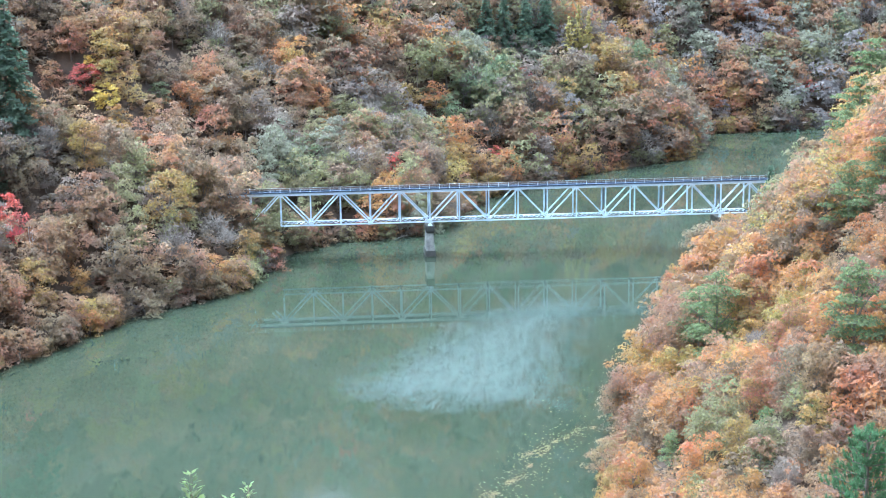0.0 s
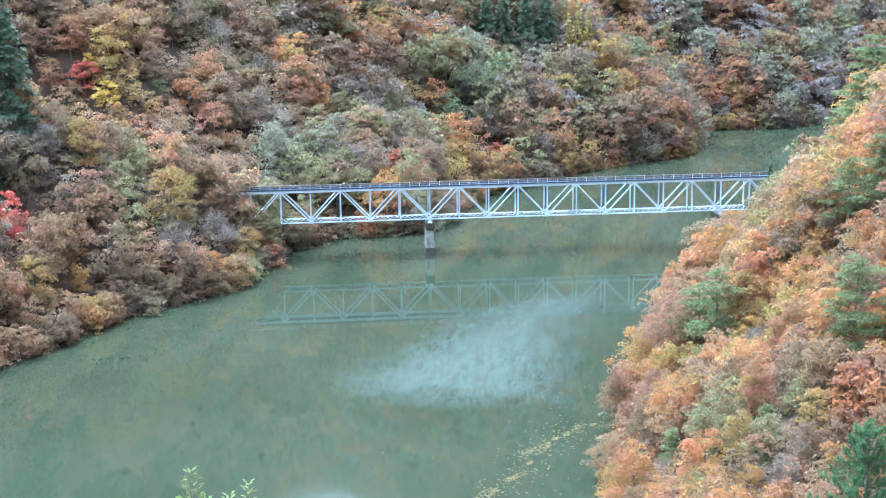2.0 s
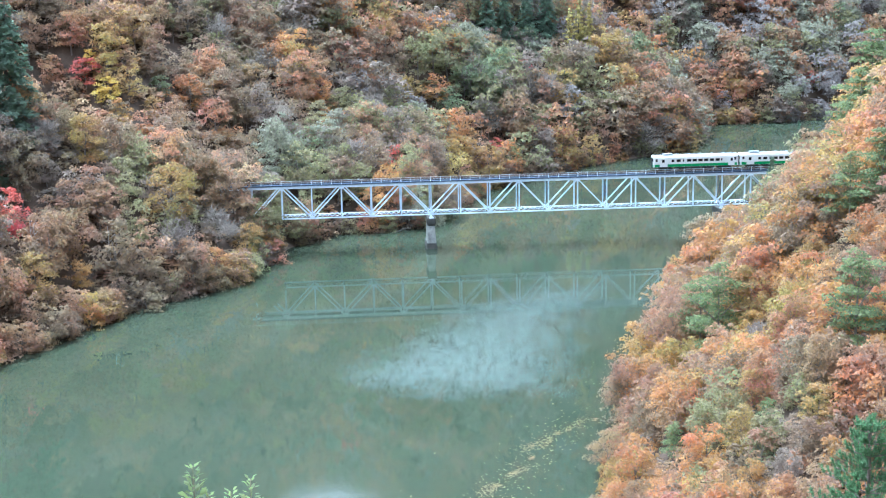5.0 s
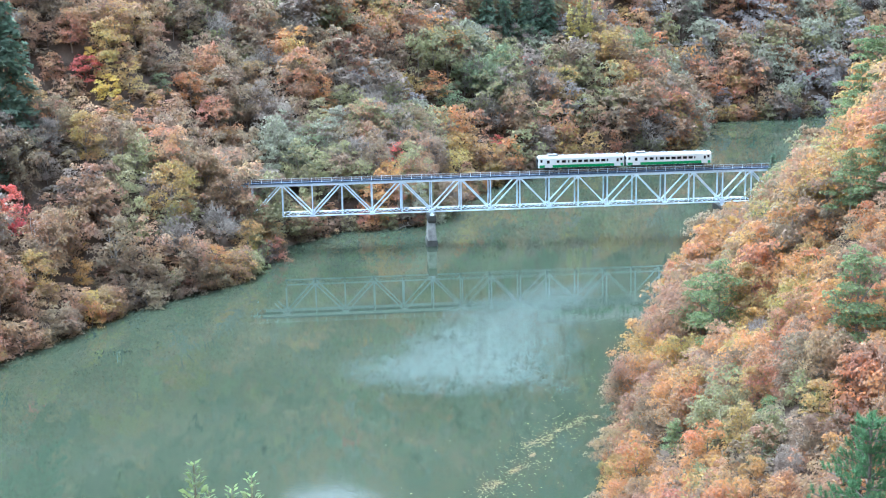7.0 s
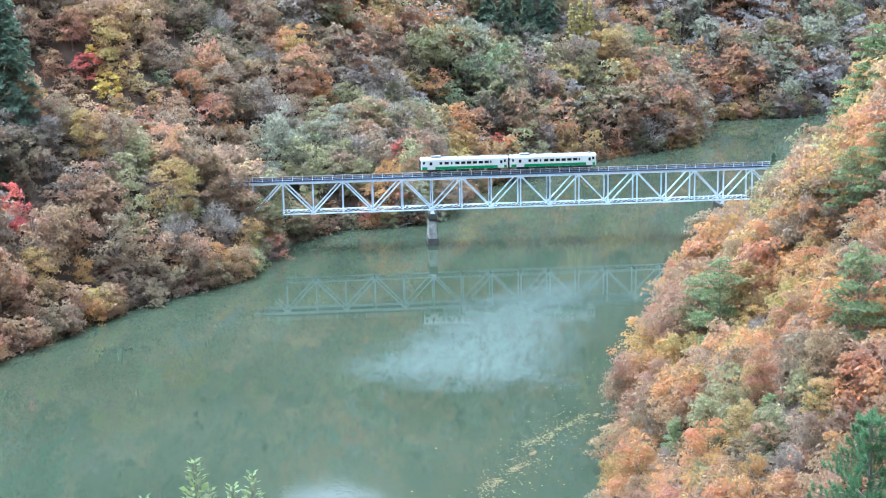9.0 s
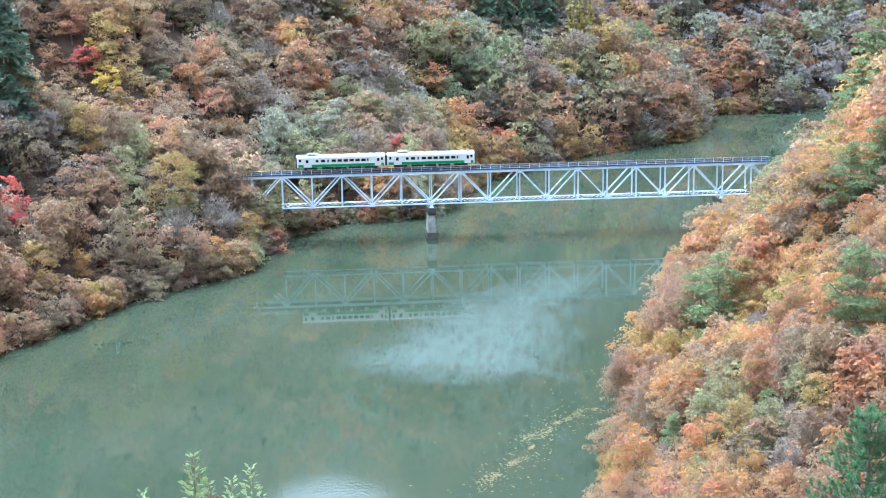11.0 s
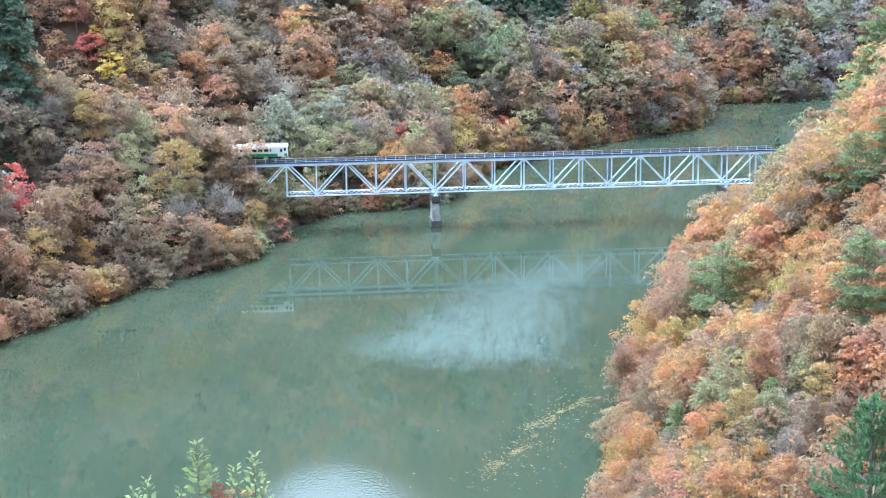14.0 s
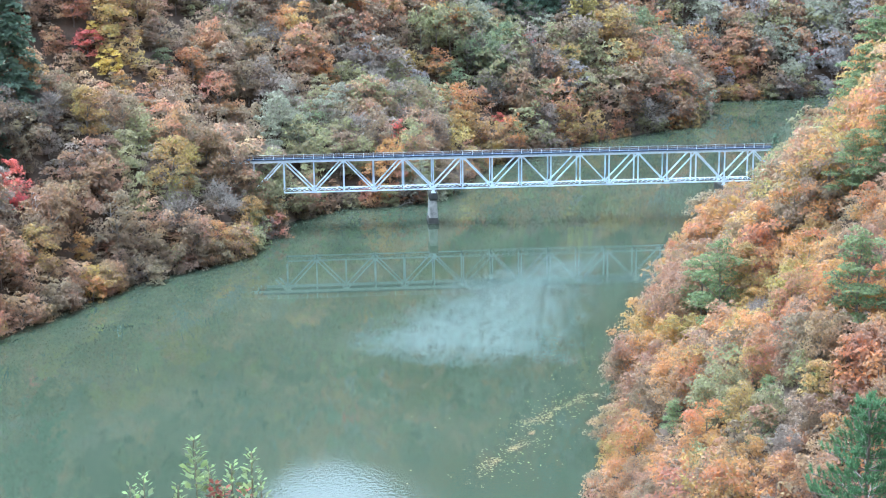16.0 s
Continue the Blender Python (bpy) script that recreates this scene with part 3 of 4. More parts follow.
def make_woods():
    rng = np.random.default_rng(5)
    stands = {"west_woodland": [], "far_woodland": [], "east_woodland": []}
    singles, taken = [], [(f[0], f[1], 4.2 if f[2] == "pine" else 3.0) for f in FEATURES] + [(-60.6, 357.5, 4.0), (-82.6, 297.0, 3.5), (-69.6, 308.0, 3.0)]
    feature_z = ground_z(np.array([f[0] for f in FEATURES]), np.array([f[1] for f in FEATURES]))
    for f in FEATURES:
        singles.append((*f, 1 if f[1] < 345 else 0))
    gap = 6.0
    spots = []
    for gy in np.arange(96, 900, gap):
        half = 0.315 * gy + 14
        spots += [(gx, gy) for gx in np.arange(-half, half, gap)]
    spots = np.array(spots) + rng.uniform(-2.8, 2.8, (len(spots), 2))
    spots = np.concatenate([spots, rng.uniform((-230, 400), (260, 900), (500, 2))])
    close = np.array([(gx, gy) for gy in np.arange(125, 350, 8.5) for gx in np.arange(0.13 * gy - 2, 0.315 * gy + 10, 8.5)])
    spots = np.concatenate([spots, close + rng.uniform(-4, 4, close.shape)])     # the near bank is grown more densely
    close = np.array([(gx, gy) for gy in np.arange(128, 205, 5.6) for gx in np.arange(0.17 * gy, 0.33 * gy, 5.6)])
    spots = np.concatenate([spots, close + rng.uniform(-2.2, 2.2, close.shape)])
    fringe = []                                     # bushes that hang over the water all along the shore
    for (ax, ay), (bx, by) in zip(SHORE, np.roll(SHORE, -1, axis=0)):
        ln = math.hypot(bx - ax, by - ay)
        if -130 < ax < 330 and ay > 150 and ln < 130:
            t = np.arange(0, ln, 2.4) / ln
            out = rng.uniform(-1.2, 1.6, len(t))
            fringe.append(np.stack([ax + (bx - ax) * t - (by - ay) / ln * out, ay + (by - ay) * t + (bx - ax) / ln * out], 1))
    fringe = np.concatenate(fringe)
    first_fringe = len(spots)
    spots = np.concatenate([spots, fringe])
    scrub = np.array([(gx, gy) for gy in np.arange(120, 620, 6.5) for gx in np.arange(-0.315 * gy - 10, 0.315 * gy + 10, 6.5)])
    near_scrub = np.array([(gx, gy) for gy in np.arange(122, 350, 5.0) for gx in np.arange(0.13 * gy - 2, 0.315 * gy + 10, 5.0)])
    scrub = np.concatenate([scrub, near_scrub])
    first_scrub = len(spots)
    spots = np.concatenate([spots, scrub + rng.uniform(-3.2, 3.2, scrub.shape)])
    d, z = shore_distance(spots[:, 0], spots[:, 1]), ground_z(spots[:, 0], spots[:, 1])
    slope_up = 79.3 - z
    drop = slope_up / spots[:, 1]                    # how steeply one looks down on the spot
    for number, ((x, y), dist, zz, dr) in enumerate(zip(spots, d, z, drop)):
        bush, low_scrub = first_fringe <= number < first_scrub, number >= first_scrub
        if dist < (-1.5 if bush else -0.6) or y < 118 or dr > 0.46:
            continue
        if low_scrub and (dist < 2 or not 0.0 < dr < 0.46):
            continue
        if not low_scrub and not bush and any((x - a) ** 2 + (y - b) ** 2 < r * r for a, b, r in taken):
            continue
        seen = 0.04 < dr < 0.46
        if not seen and (dr < -0.42 or rng.random() < 0.5):
            continue
        if seen and y > 430 and not bush and not low_scrub and rng.random() < (0.15 if y > 560 else 0.1):
            continue
        species = species_at(x, y, rng)
        tall = rng.uniform(8.5, 15.5) * (1.2 if y > 430 else 1.0) * (0.8 if dist < 4 else 1.0)
        if bush:
            tall = rng.uniform(4.5, 8.0) * (1.2 if y > 400 or x < -30 else 1.0) * (0.75 if x > 15 and y < 400 else 1.0)
        if low_scrub:
            tall = rng.uniform(2.8, 4.6)
        if species == "pine":
            tall *= 1.25
        if x > 10 and y < 215:
            tall *= 0.7
        if x > 40 and 300 < y < 480:
            tall *= 0.72
        for (fx, fy, _, ft), fz in zip(FEATURES, () if bush else feature_z):     # what stands before a tree that shows well is low
            reach = math.hypot(fx, fy)
            along, aside = (fx * (fx - x) + fy * (fy - y)) / reach, abs(fx * (fy - y) - fy * (fx - x)) / reach
            if -1 < along < 16 and aside < 0.3 * ft + 1.5:
                tall = min(tall, max(5.5 if x > 15 else 4.0, fz + 0.36 * ft + 0.14 * along - zz))
        if blocked(x, y, zz, tall):
            continue
        near = (x > 10 and y < 330 and x < 0.33 * y) or (x < -20 and y < 345)
        if near and seen and not low_scrub and not bush and rng.random() < 0.75 and len(singles) < 300 or species == "pine" and not low_scrub:
            singles.append((x, y, species, tall, 1 if x > 10 else 0))
        else:
            where = "east_woodland" if x > 0.13 * y - 5 and y < 480 and x > 10 else "far_woodland" if y > 430 else "west_woodland"
            stands[where].append((x, y, zz - (0.5 if low_scrub else 0.24 * tall if bush else 0), species, tall, 2 if low_scrub else seen))
    for s in np.arange(-13.5, -95, -2.9):            # a close row before the cutting hides the line
        n = -6.8 + rng.uniform(-0.8, 0.8)
        x, y = BRIDGE_X + s * ALONG[0] + (n + 2.47) * ACROSS[0], BRIDGE_Y + s * ALONG[1] + (n + 2.47) * ACROSS[1]
        zz = float(ground_z(np.array([x]), np.array([y]))[0])
        stands["west_woodland"].append((x, y, zz, species_at(x, y, rng), max(9.0, 25.5 - zz) * rng.uniform(0.95, 1.1), True))
    for i, (x, y, species, tall, fine) in enumerate(singles):
        make_tree(x, y, species, tall, i, fine)
    say = {"west_woodland": "dense russet and brown autumn woods on the steep bank", "far_woodland": "mixed olive, grey and russet autumn woods far up the valley",
           "east_woodland": "glowing orange and yellow autumn woods on the near bank"}
    for name, trees in stands.items():
        crowns = {}
        quads, index = [], []
        for x, y, zz, species, tall, seen in trees:
            kind, v, low = form(species), int(rng.integers(9)), 2 if seen == 2 else int(not seen)
            big = not low and tall > 10.5
            close_by = not low and name == "east_woodland" and y < 245
            close_scrub = low == 2 and name == "east_woodland" and y < 225
            key = (kind, v, low, big, close_by, tall < 7, close_scrub)
            if key not in crowns:
                r = np.random.default_rng(v + 50)
                n, leaf = (140, 0.13) if low == 2 and name == "east_woodland" else (150, 0.15) if low == 2 else (50, 0.32) if low else (800, 0.062) if name == "east_woodland" else (1100, 0.054) if name == "west_woodland" else (500, 0.077)
                if low == 2 and close_scrub:
                    n, leaf = 300, 0.08
                if tall < 7 and not low:
                    n, leaf = int(n * 0.45), leaf * 1.4
                if close_by:
                    n, leaf = int(n * 1.6), leaf * 0.72
                if big:
                    n, leaf = int(n * 1.35), leaf * 0.8
                if kind in ("cedar", "pine", "larch"):
                    n, leaf = int(n * 1.3), leaf * 0.8
                c = KINDS[kind](r, n, leaf)
                s = np.zeros((0, 3, 3)) if low else stem_quads(r, 0.66, 0.016, 4)
                crowns[key] = (c, s)
            c, s = crowns[key]
            a = rng.uniform(0, 6.28)
            wide = tall * (rng.uniform(0.8, 1.15) if low != 2 else 1.9)
            turn = np.array([[math.cos(a) * wide, -math.sin(a) * wide, 0], [math.sin(a) * wide, math.cos(a) * wide, 0], [0, 0, tall]])
            both = np.concatenate([c, s]) @ turn.T + np.array([x, y, zz])
            quads.append(both.astype(np.float32))
            index.append(np.concatenate([np.full(len(c), LEAF_NAMES.index(species)), np.full(len(s), len(LEAF_NAMES))]))
        me = facets_mesh(name, np.concatenate(quads), [*LEAF.values(), BARK], np.concatenate(index))
        tagged(new("woodland", me), say[name], "woods", kind="stuff")


# ---- the railway bridge ----
PANEL, Z_BOTTOM, Z_TOP, WIDE = 7.05, 8.33, 15.775, 4.93
FIRST, LAST = -3, 17


def make_bridge():
    """A deck truss; x runs along it from the first whole post, y across it, z is the height over the lake."""
    br = thing("truss_bridge", pose(BRIDGE_X, BRIDGE_Y, 0, 0, 0, math.degrees(BRIDGE_TURN)),
               "pale blue painted steel railway deck truss bridge across the lake", "bridge")
    x0, x1 = FIRST * PANEL, LAST * PANEL
    for y in (0.0, WIDE):
        b = bmesh.new()
        bar(b, (x0, y, Z_TOP), (x1, y, Z_TOP), 0.42, 0.5)
        bar(b, (x0, y, Z_TOP + 0.26), (x1, y, Z_TOP + 0.26), 0.56, 0.05)
        part("top_chord", b, STEEL, br)
        b = bmesh.new()
        bar(b, (-0.4, y, Z_BOTTOM), (x1 - PANEL, y, Z_BOTTOM), 0.34, 0.26)
        part("bottom_chord", b, STEEL, br)
        for k in range(FIRST, LAST + 1):
            x = k * PANEL
            z0 = Z_BOTTOM if 0 <= k < LAST else Z_TOP - 3
            b = bmesh.new()                       # an H-section post
            bar(b, (x - 0.13, y, z0), (x - 0.13, y, Z_TOP), 0.30, 0.05)
            bar(b, (x + 0.13, y, z0), (x + 0.13, y, Z_TOP), 0.30, 0.05)
            bar(b, (x, y, z0), (x, y, Z_TOP), 0.05, 0.22)
            part("post", b, STEEL, br)
            bottom_node = k % 2 != 0
            b = bmesh.new()
            zc = Z_BOTTOM if bottom_node else Z_TOP
            up = 1 if bottom_node else -1
            r = bmesh.ops.create_cube(b, size=1)
            bmesh.ops.transform(b, verts=r["verts"], matrix=Matrix.LocRotScale((x, y, zc + up * 0.18), None, (1.5, 0.46, 0.75)))
            for v in b.verts:
                if (v.co.z - zc) * up > 0.3:
                    v.co.x = x + (v.co.x - x) * 0.5
            if 0 <= k < LAST or not bottom_node:
                part("gusset_plate", b, STEEL, br)
            else:
                b.free()
            if k < LAST:
                a, c = ((x, y, Z_BOTTOM), (x + PANEL, y, Z_TOP)) if bottom_node else ((x, y, Z_TOP), (x + PANEL, y, Z_BOTTOM))
                if k < -1:
                    continue
                b = bmesh.new()
                bar(b, a, c, 0.30, 0.30)
                part("diagonal", b, STEEL, br)
    lacing = {}
    for k in range(0, LAST):
        x = k * PANEL
        b = bmesh.new()
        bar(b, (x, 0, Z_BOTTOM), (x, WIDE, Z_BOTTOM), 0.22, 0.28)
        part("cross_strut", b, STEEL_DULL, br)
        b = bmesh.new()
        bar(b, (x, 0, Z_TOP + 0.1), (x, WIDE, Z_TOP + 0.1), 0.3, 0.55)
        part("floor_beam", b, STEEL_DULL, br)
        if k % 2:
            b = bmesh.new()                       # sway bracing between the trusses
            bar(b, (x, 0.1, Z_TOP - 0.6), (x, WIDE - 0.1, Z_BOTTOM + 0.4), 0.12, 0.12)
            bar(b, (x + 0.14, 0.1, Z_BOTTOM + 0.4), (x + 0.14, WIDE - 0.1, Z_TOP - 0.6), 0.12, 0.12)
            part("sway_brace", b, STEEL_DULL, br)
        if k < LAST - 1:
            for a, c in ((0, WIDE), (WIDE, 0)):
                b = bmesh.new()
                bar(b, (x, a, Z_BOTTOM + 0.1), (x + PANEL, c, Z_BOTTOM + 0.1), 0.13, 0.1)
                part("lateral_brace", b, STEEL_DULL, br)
            for j in range(6):                    # lacing between the lower chords
                for slant in (0, 1):
                    if slant not in lacing:
                        b = bmesh.new()
                        bar(b, (0, WIDE - 0.4 if slant else 0.4, 0), (PANEL / 6, 0.4 if slant else WIDE - 0.4, 0), 0.1, 0.05)
                        piece = part("lacing_bar", b, STEEL, br)
                        lacing[slant] = piece.data
                    else:
                        piece = new("lacing_bar", lacing[slant])
                        piece.parent = br
                    piece.location = (x + PANEL * j / 6, 0, Z_BOTTOM + 0.28)
    mid = WIDE / 2
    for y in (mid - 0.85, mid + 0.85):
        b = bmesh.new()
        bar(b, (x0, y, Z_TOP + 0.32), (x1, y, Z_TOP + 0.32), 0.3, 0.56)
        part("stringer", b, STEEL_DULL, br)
    b = bmesh.new()
    block(b, 0, 0.3, mid - 1.2, mid + 1.2, Z_TOP + 0.6, Z_TOP + 0.8)
    first = part("sleeper", b, SLEEPER, br)
    for i in range(int((x1 - x0) / 0.6)):
        ob = first if i == 0 else new("sleeper", first.data)
        ob.parent = br
        ob.location = (x0 + 0.6 * i, 0, 0)
    for y in (mid - 0.5335, mid + 0.5335):
        b = bmesh.new()
        bar(b, (x0 - 60, y, RAIL_Z - 0.08), (x1 + 60, y, RAIL_Z - 0.08), 0.07, 0.16)
        part("rail", b, RAIL, br, "rusty running rail")
    for y, inner in ((-0.25, 0.75),):
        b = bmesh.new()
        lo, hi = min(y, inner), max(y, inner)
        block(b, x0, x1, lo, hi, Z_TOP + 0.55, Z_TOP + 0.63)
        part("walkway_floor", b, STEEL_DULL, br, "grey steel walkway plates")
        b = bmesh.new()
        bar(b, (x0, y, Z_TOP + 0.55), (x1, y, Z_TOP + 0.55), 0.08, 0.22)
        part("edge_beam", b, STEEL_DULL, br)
        for h, t in ((1.62, 0.045), (1.15, 0.032)):
            b = bmesh.new()
            bar(b, (x0, y, Z_TOP + h), (x1, y, Z_TOP + h), t, t)
            part("handrail", b, STEEL, br)
        post_mesh = None
        for i in range(int((x1 - x0) / 2.35) + 1):
            x = x0 + 2.35 * i
            if post_mesh is None:
                b = bmesh.new()
                bar(b, (0, 0, 0), (0, 0, 1.12), 0.09, 0.09)
                bar(b, (0, 0, 0.03), (0, 0.35 if y < 0 else -0.35, 0.03), 0.09, 0.08)
                first = part("railing_post", b, STEEL, br)
                post_mesh = first.data
            else:
                first = new("railing_post", post_mesh)
                first.parent = br
            first.location = (x, y, Z_TOP + 0.55)


def make_pier(k, name_label):
    """A slender concrete pier with a wider cap and bearings, tapering out downwards."""
    p = thing("bridge_pier", pose(BRIDGE_X, BRIDGE_Y, 0, 0, 0, math.degrees(BRIDGE_TURN)) @ pose(k * PANEL, WIDE / 2, 0),
              name_label, "bridge pier", "piers of the bridge")

    def ring(b, sizes):
        rows = []
        for z, lx, ly, cut in sizes:
            pts = [(-lx + cut, -ly), (lx - cut, -ly), (lx, -ly + cut), (lx, ly - cut), (lx - cut, ly), (-lx + cut, ly), (-lx, ly - cut), (-lx, -ly + cut)]
            rows.append([b.verts.new((x, y, z)) for x, y in pts])
        for a, c in zip(rows, rows[1:]):
            for i in range(8):
                b.faces.new((a[i], a[(i + 1) % 8], c[(i + 1) % 8], c[i]))
        b.faces.new(rows[-1])
        b.faces.new(list(reversed(rows[0])))
        return b
    part("shaft", ring(bmesh.new(), [(1.0, 1.05, 3.1, 0.25), (6.0, 0.82, 2.8, 0.25)]), CONCRETE, p, "pale concrete shaft streaked with dark stains")
    part("cap", ring(bmesh.new(), [(5.6, 0.9, 2.9, 0.2), (6.1, 1.02, 3.1, 0.2), (7.25, 1.02, 3.1, 0.2), (7.4, 0.95, 3.0, 0.2)]), CONCRETE_DARK, p, "darkened concrete cap")
    part("footing", ring(bmesh.new(), [(-7, 1.6, 3.8, 0.3), (-0.2, 1.35, 3.5, 0.3), (1.35, 1.25, 3.3, 0.25)]), CONCRETE_DARK, p, "wet dark concrete footing")
    for y in (-WIDE / 2, WIDE / 2):
        b = bmesh.new()
        r = bmesh.ops.create_cone(b, cap_ends=True, segments=4, radius1=0.75, radius2=0.22, depth=0.78)
        bmesh.ops.rotate(b, verts=r["verts"], cent=(0, 0, 0), matrix=Matrix.Rotation(radians(45), 3, "Z"))
        bmesh.ops.translate(b, verts=r["verts"], vec=(0, y, 7.78))
        part("bearing", b, STEEL, p, "pale steel rocker bearing")


def make_abutment(s0, s1, label):
    b = bmesh.new()
    m = pose(BRIDGE_X, BRIDGE_Y, 0, 0, 0, math.degrees(BRIDGE_TURN))
    block(b, s0, s1, WIDE / 2 - 3, WIDE / 2 + 3, 4.0, Z_TOP - 0.35, 0.1)
    a = thing("bridge_abutment", m, label, "abutment", "abutments of the bridge")
    part("wall", b, CONCRETE, a)
    b = bmesh.new()
    block(b, s0 - 0.2, s1 + 0.2, WIDE / 2 - 3.15, WIDE / 2 + 3.15, Z_TOP - 0.35, Z_TOP - 0.26, 0.03)
    part("coping", b, CONCRETE_DARK, a)


# ---- the train ----
CAR = 20.8          # body length
PITCH = 21.3        # coupling to coupling


def body_section(half=1.42):
    """Half outline of the car body from the sill to the crown of the roof: y, z."""
    side = [(half, 1.0), (half, 2.2), (half - 0.02, 3.2)]
    roof = [(half - 0.1, 3.42), (half - 0.32, 3.58), (half - 0.75, 3.70), (0.3, 3.76)]
    return side + roof


def shell(b, xs, pts, closed_floor=True):
    """A shell along x through mirrored half outlines, one for each x."""
    rows = []
    for x, half in zip(xs, pts):
        ring = [(y, z) for y, z in half] + [(-y, z) for y, z in reversed(half)]
        rows.append([b.verts.new((x, y, z)) for y, z in ring])
    n = len(rows[0])
    for a, c in zip(rows, rows[1:]):
        for i in range(n if closed_floor else n - 1):
            b.faces.new((a[i], a[(i + 1) % n], c[(i + 1) % n], c[i]))
    b.faces.new(rows[0])
    b.faces.new(list(reversed(rows[-1])))
    bmesh.ops.recalc_face_normals(b, faces=b.faces)
    return b


def make_car(label):
    car = thing("railcar", pose(0, 0, 0), label, "train", "cars of the train")
    h = CAR / 2
    sec = body_section()
    tip = [(y * 0.93, z if z < 3.3 else 3.3 + (z - 3.3) * 0.7) for y, z in sec]
    part("body", shell(bmesh.new(), (-h, -h + 0.25, h - 0.25, h), (tip, sec, sec, tip)), TRAIN_WHITE, car, "white painted steel body")
    roof = [(1.30, 3.44), (1.08, 3.60), (0.66, 3.72), (0.28, 3.78)]
    part("roof", shell(bmesh.new(), (-h + 0.5, -h + 0.6, h - 0.6, h - 0.5), (roof,) * 4), TRAIN_ROOF, car, "dusty grey roof")
    for side in (-1, 1):
        y0, y1 = sorted((side * 1.405, side * 1.432))
        for a, c in ((-h + 3.45, h - 2.45), (-h + 0.3, -h + 1.55), (h - 0.9, h - 0.28)):
            part("green_band", block(bmesh.new(), a, c, y0, y1, 1.03, 1.66), TRAIN_GREEN, car, "green band along the lower side")
        for a, wd in ((-h + 1.72, 1.3), (h - 2.2, 1.1)):
            door = part("door", block(bmesh.new(), a, a + wd, min(side * 1.40, side * 1.436), max(side * 1.40, side * 1.436), 1.05, 3.05, 0.02), TRAIN_WHITE, car, "white sliding door")
            part("door_window", block(bmesh.new(), a + wd * 0.28, a + wd * 0.78, min(side * 1.42, side * 1.446), max(side * 1.42, side * 1.446), 2.05, 2.8, 0.02), TRAIN_GLASS, door)
        spots = [(4.75, 0.62), (6.15, 0.95), (7.35, 0.3), (8.7, 1.0), (10.1, 1.0), (11.5, 1.0), (12.9, 1.0), (14.3, 1.0), (15.7, 1.0), (16.7, 0.3)]
        for c, wd in spots:
            x = -h + c
            fr = part("window", block(bmesh.new(), x - wd / 2 - 0.06, x + wd / 2 + 0.06, min(side * 1.405, side * 1.428), max(side * 1.405, side * 1.428), 2.12, 2.82, 0.03), TRAIN_FRAME, car)
            part("pane", block(bmesh.new(), x - wd / 2, x + wd / 2, min(side * 1.41, side * 1.438), max(side * 1.41, side * 1.438), 2.18, 2.76, 0.03), TRAIN_GLASS, fr)
        for x in (-h + 0.75, h - 0.75):
            part("cab_window", block(bmesh.new(), x - 0.27, x + 0.27, min(side * 1.34, side * 1.44), max(side * 1.34, side * 1.44), 2.3, 2.95, 0.03), TRAIN_GLASS, car)
    for end in (-1, 1):
        xa, xb = sorted((end * (h - 0.03), end * (h + 0.02)))
        for y0, y1 in ((-1.12, -0.45), (0.45, 1.12)):
            part("windscreen", block(bmesh.new(), xa, xb, y0, y1, 2.3, 3.0, 0.02), TRAIN_GLASS, car)
        door = part("end_door", block(bmesh.new(), xa, xb, -0.36, 0.36, 1.1, 3.1, 0.02), TRAIN_WHITE, car)
        part("pane", block(bmesh.new(), min(end * h, end * (h + 0.03)), max(end * h, end * (h + 0.03)), -0.22, 0.22, 2.3, 2.95, 0.01), TRAIN_GLASS, door)
        for y0, y1 in ((-1.28, -0.38), (0.38, 1.28)):
            part("green_band", block(bmesh.new(), xa, xb, y0, y1, 1.03, 1.6), TRAIN_GREEN, car, "green band along the lower side")
        for y in (-0.28, 0.28):
            b = bmesh.new()
            bmesh.ops.create_cone(b, cap_ends=True, segments=12, radius1=0.12, radius2=0.12, depth=0.12)
            bmesh.ops.transform(b, verts=b.verts, matrix=pose(end * (h - 0.02), y, 3.38, 0, 90, 0))
            part("headlight", b, LAMP_GLASS, car)
        part("coupler", block(bmesh.new(), min(end * (h - 0.1), end * (h + 0.25)), max(end * (h - 0.1), end * (h + 0.25)), -0.15, 0.15, 0.75, 1.0, 0.03), TRAIN_DARK, car)
        part("gangway", block(bmesh.new(), min(end * (h - 0.05), end * (h + 0.24)), max(end * (h - 0.05), end * (h + 0.24)), -0.45, 0.45, 1.1, 3.15, 0.04), TRAIN_DARK, car, "dark rubber gangway bellows")
        bog = part("bogie", block(bmesh.new(), end * 7.2 - 1.6, end * 7.2 + 1.6, -1.0, 1.0, 0.35, 0.7, 0.05), TRAIN_DARK, car)
        for dx in (-1.05, 1.05):
            for y in (-0.55, 0.55):
                b = bmesh.new()
                bmesh.ops.create_cone(b, cap_ends=True, segments=20, radius1=0.43, radius2=0.43, depth=0.13)
                bmesh.ops.transform(b, verts=b.verts, matrix=pose(end * 7.2 + dx, y, 0.43, 90, 0, 0))
                part("wheel", b, TRAIN_DARK, bog)
    part("cooling_unit", block(bmesh.new(), -h + 2.5, -h + 4.9, -0.75, 0.75, 3.68, 4.08, 0.1), TRAIN_ROOF, car, "grey roof-mounted cooling unit")
    for x in (-4.2, -1.4, 1.4, 4.2, 7.0):
        part("ventilator", block(bmesh.new(), x - 0.35, x + 0.35, -0.3, 0.3, 3.74, 3.92, 0.05), TRAIN_ROOF, car)
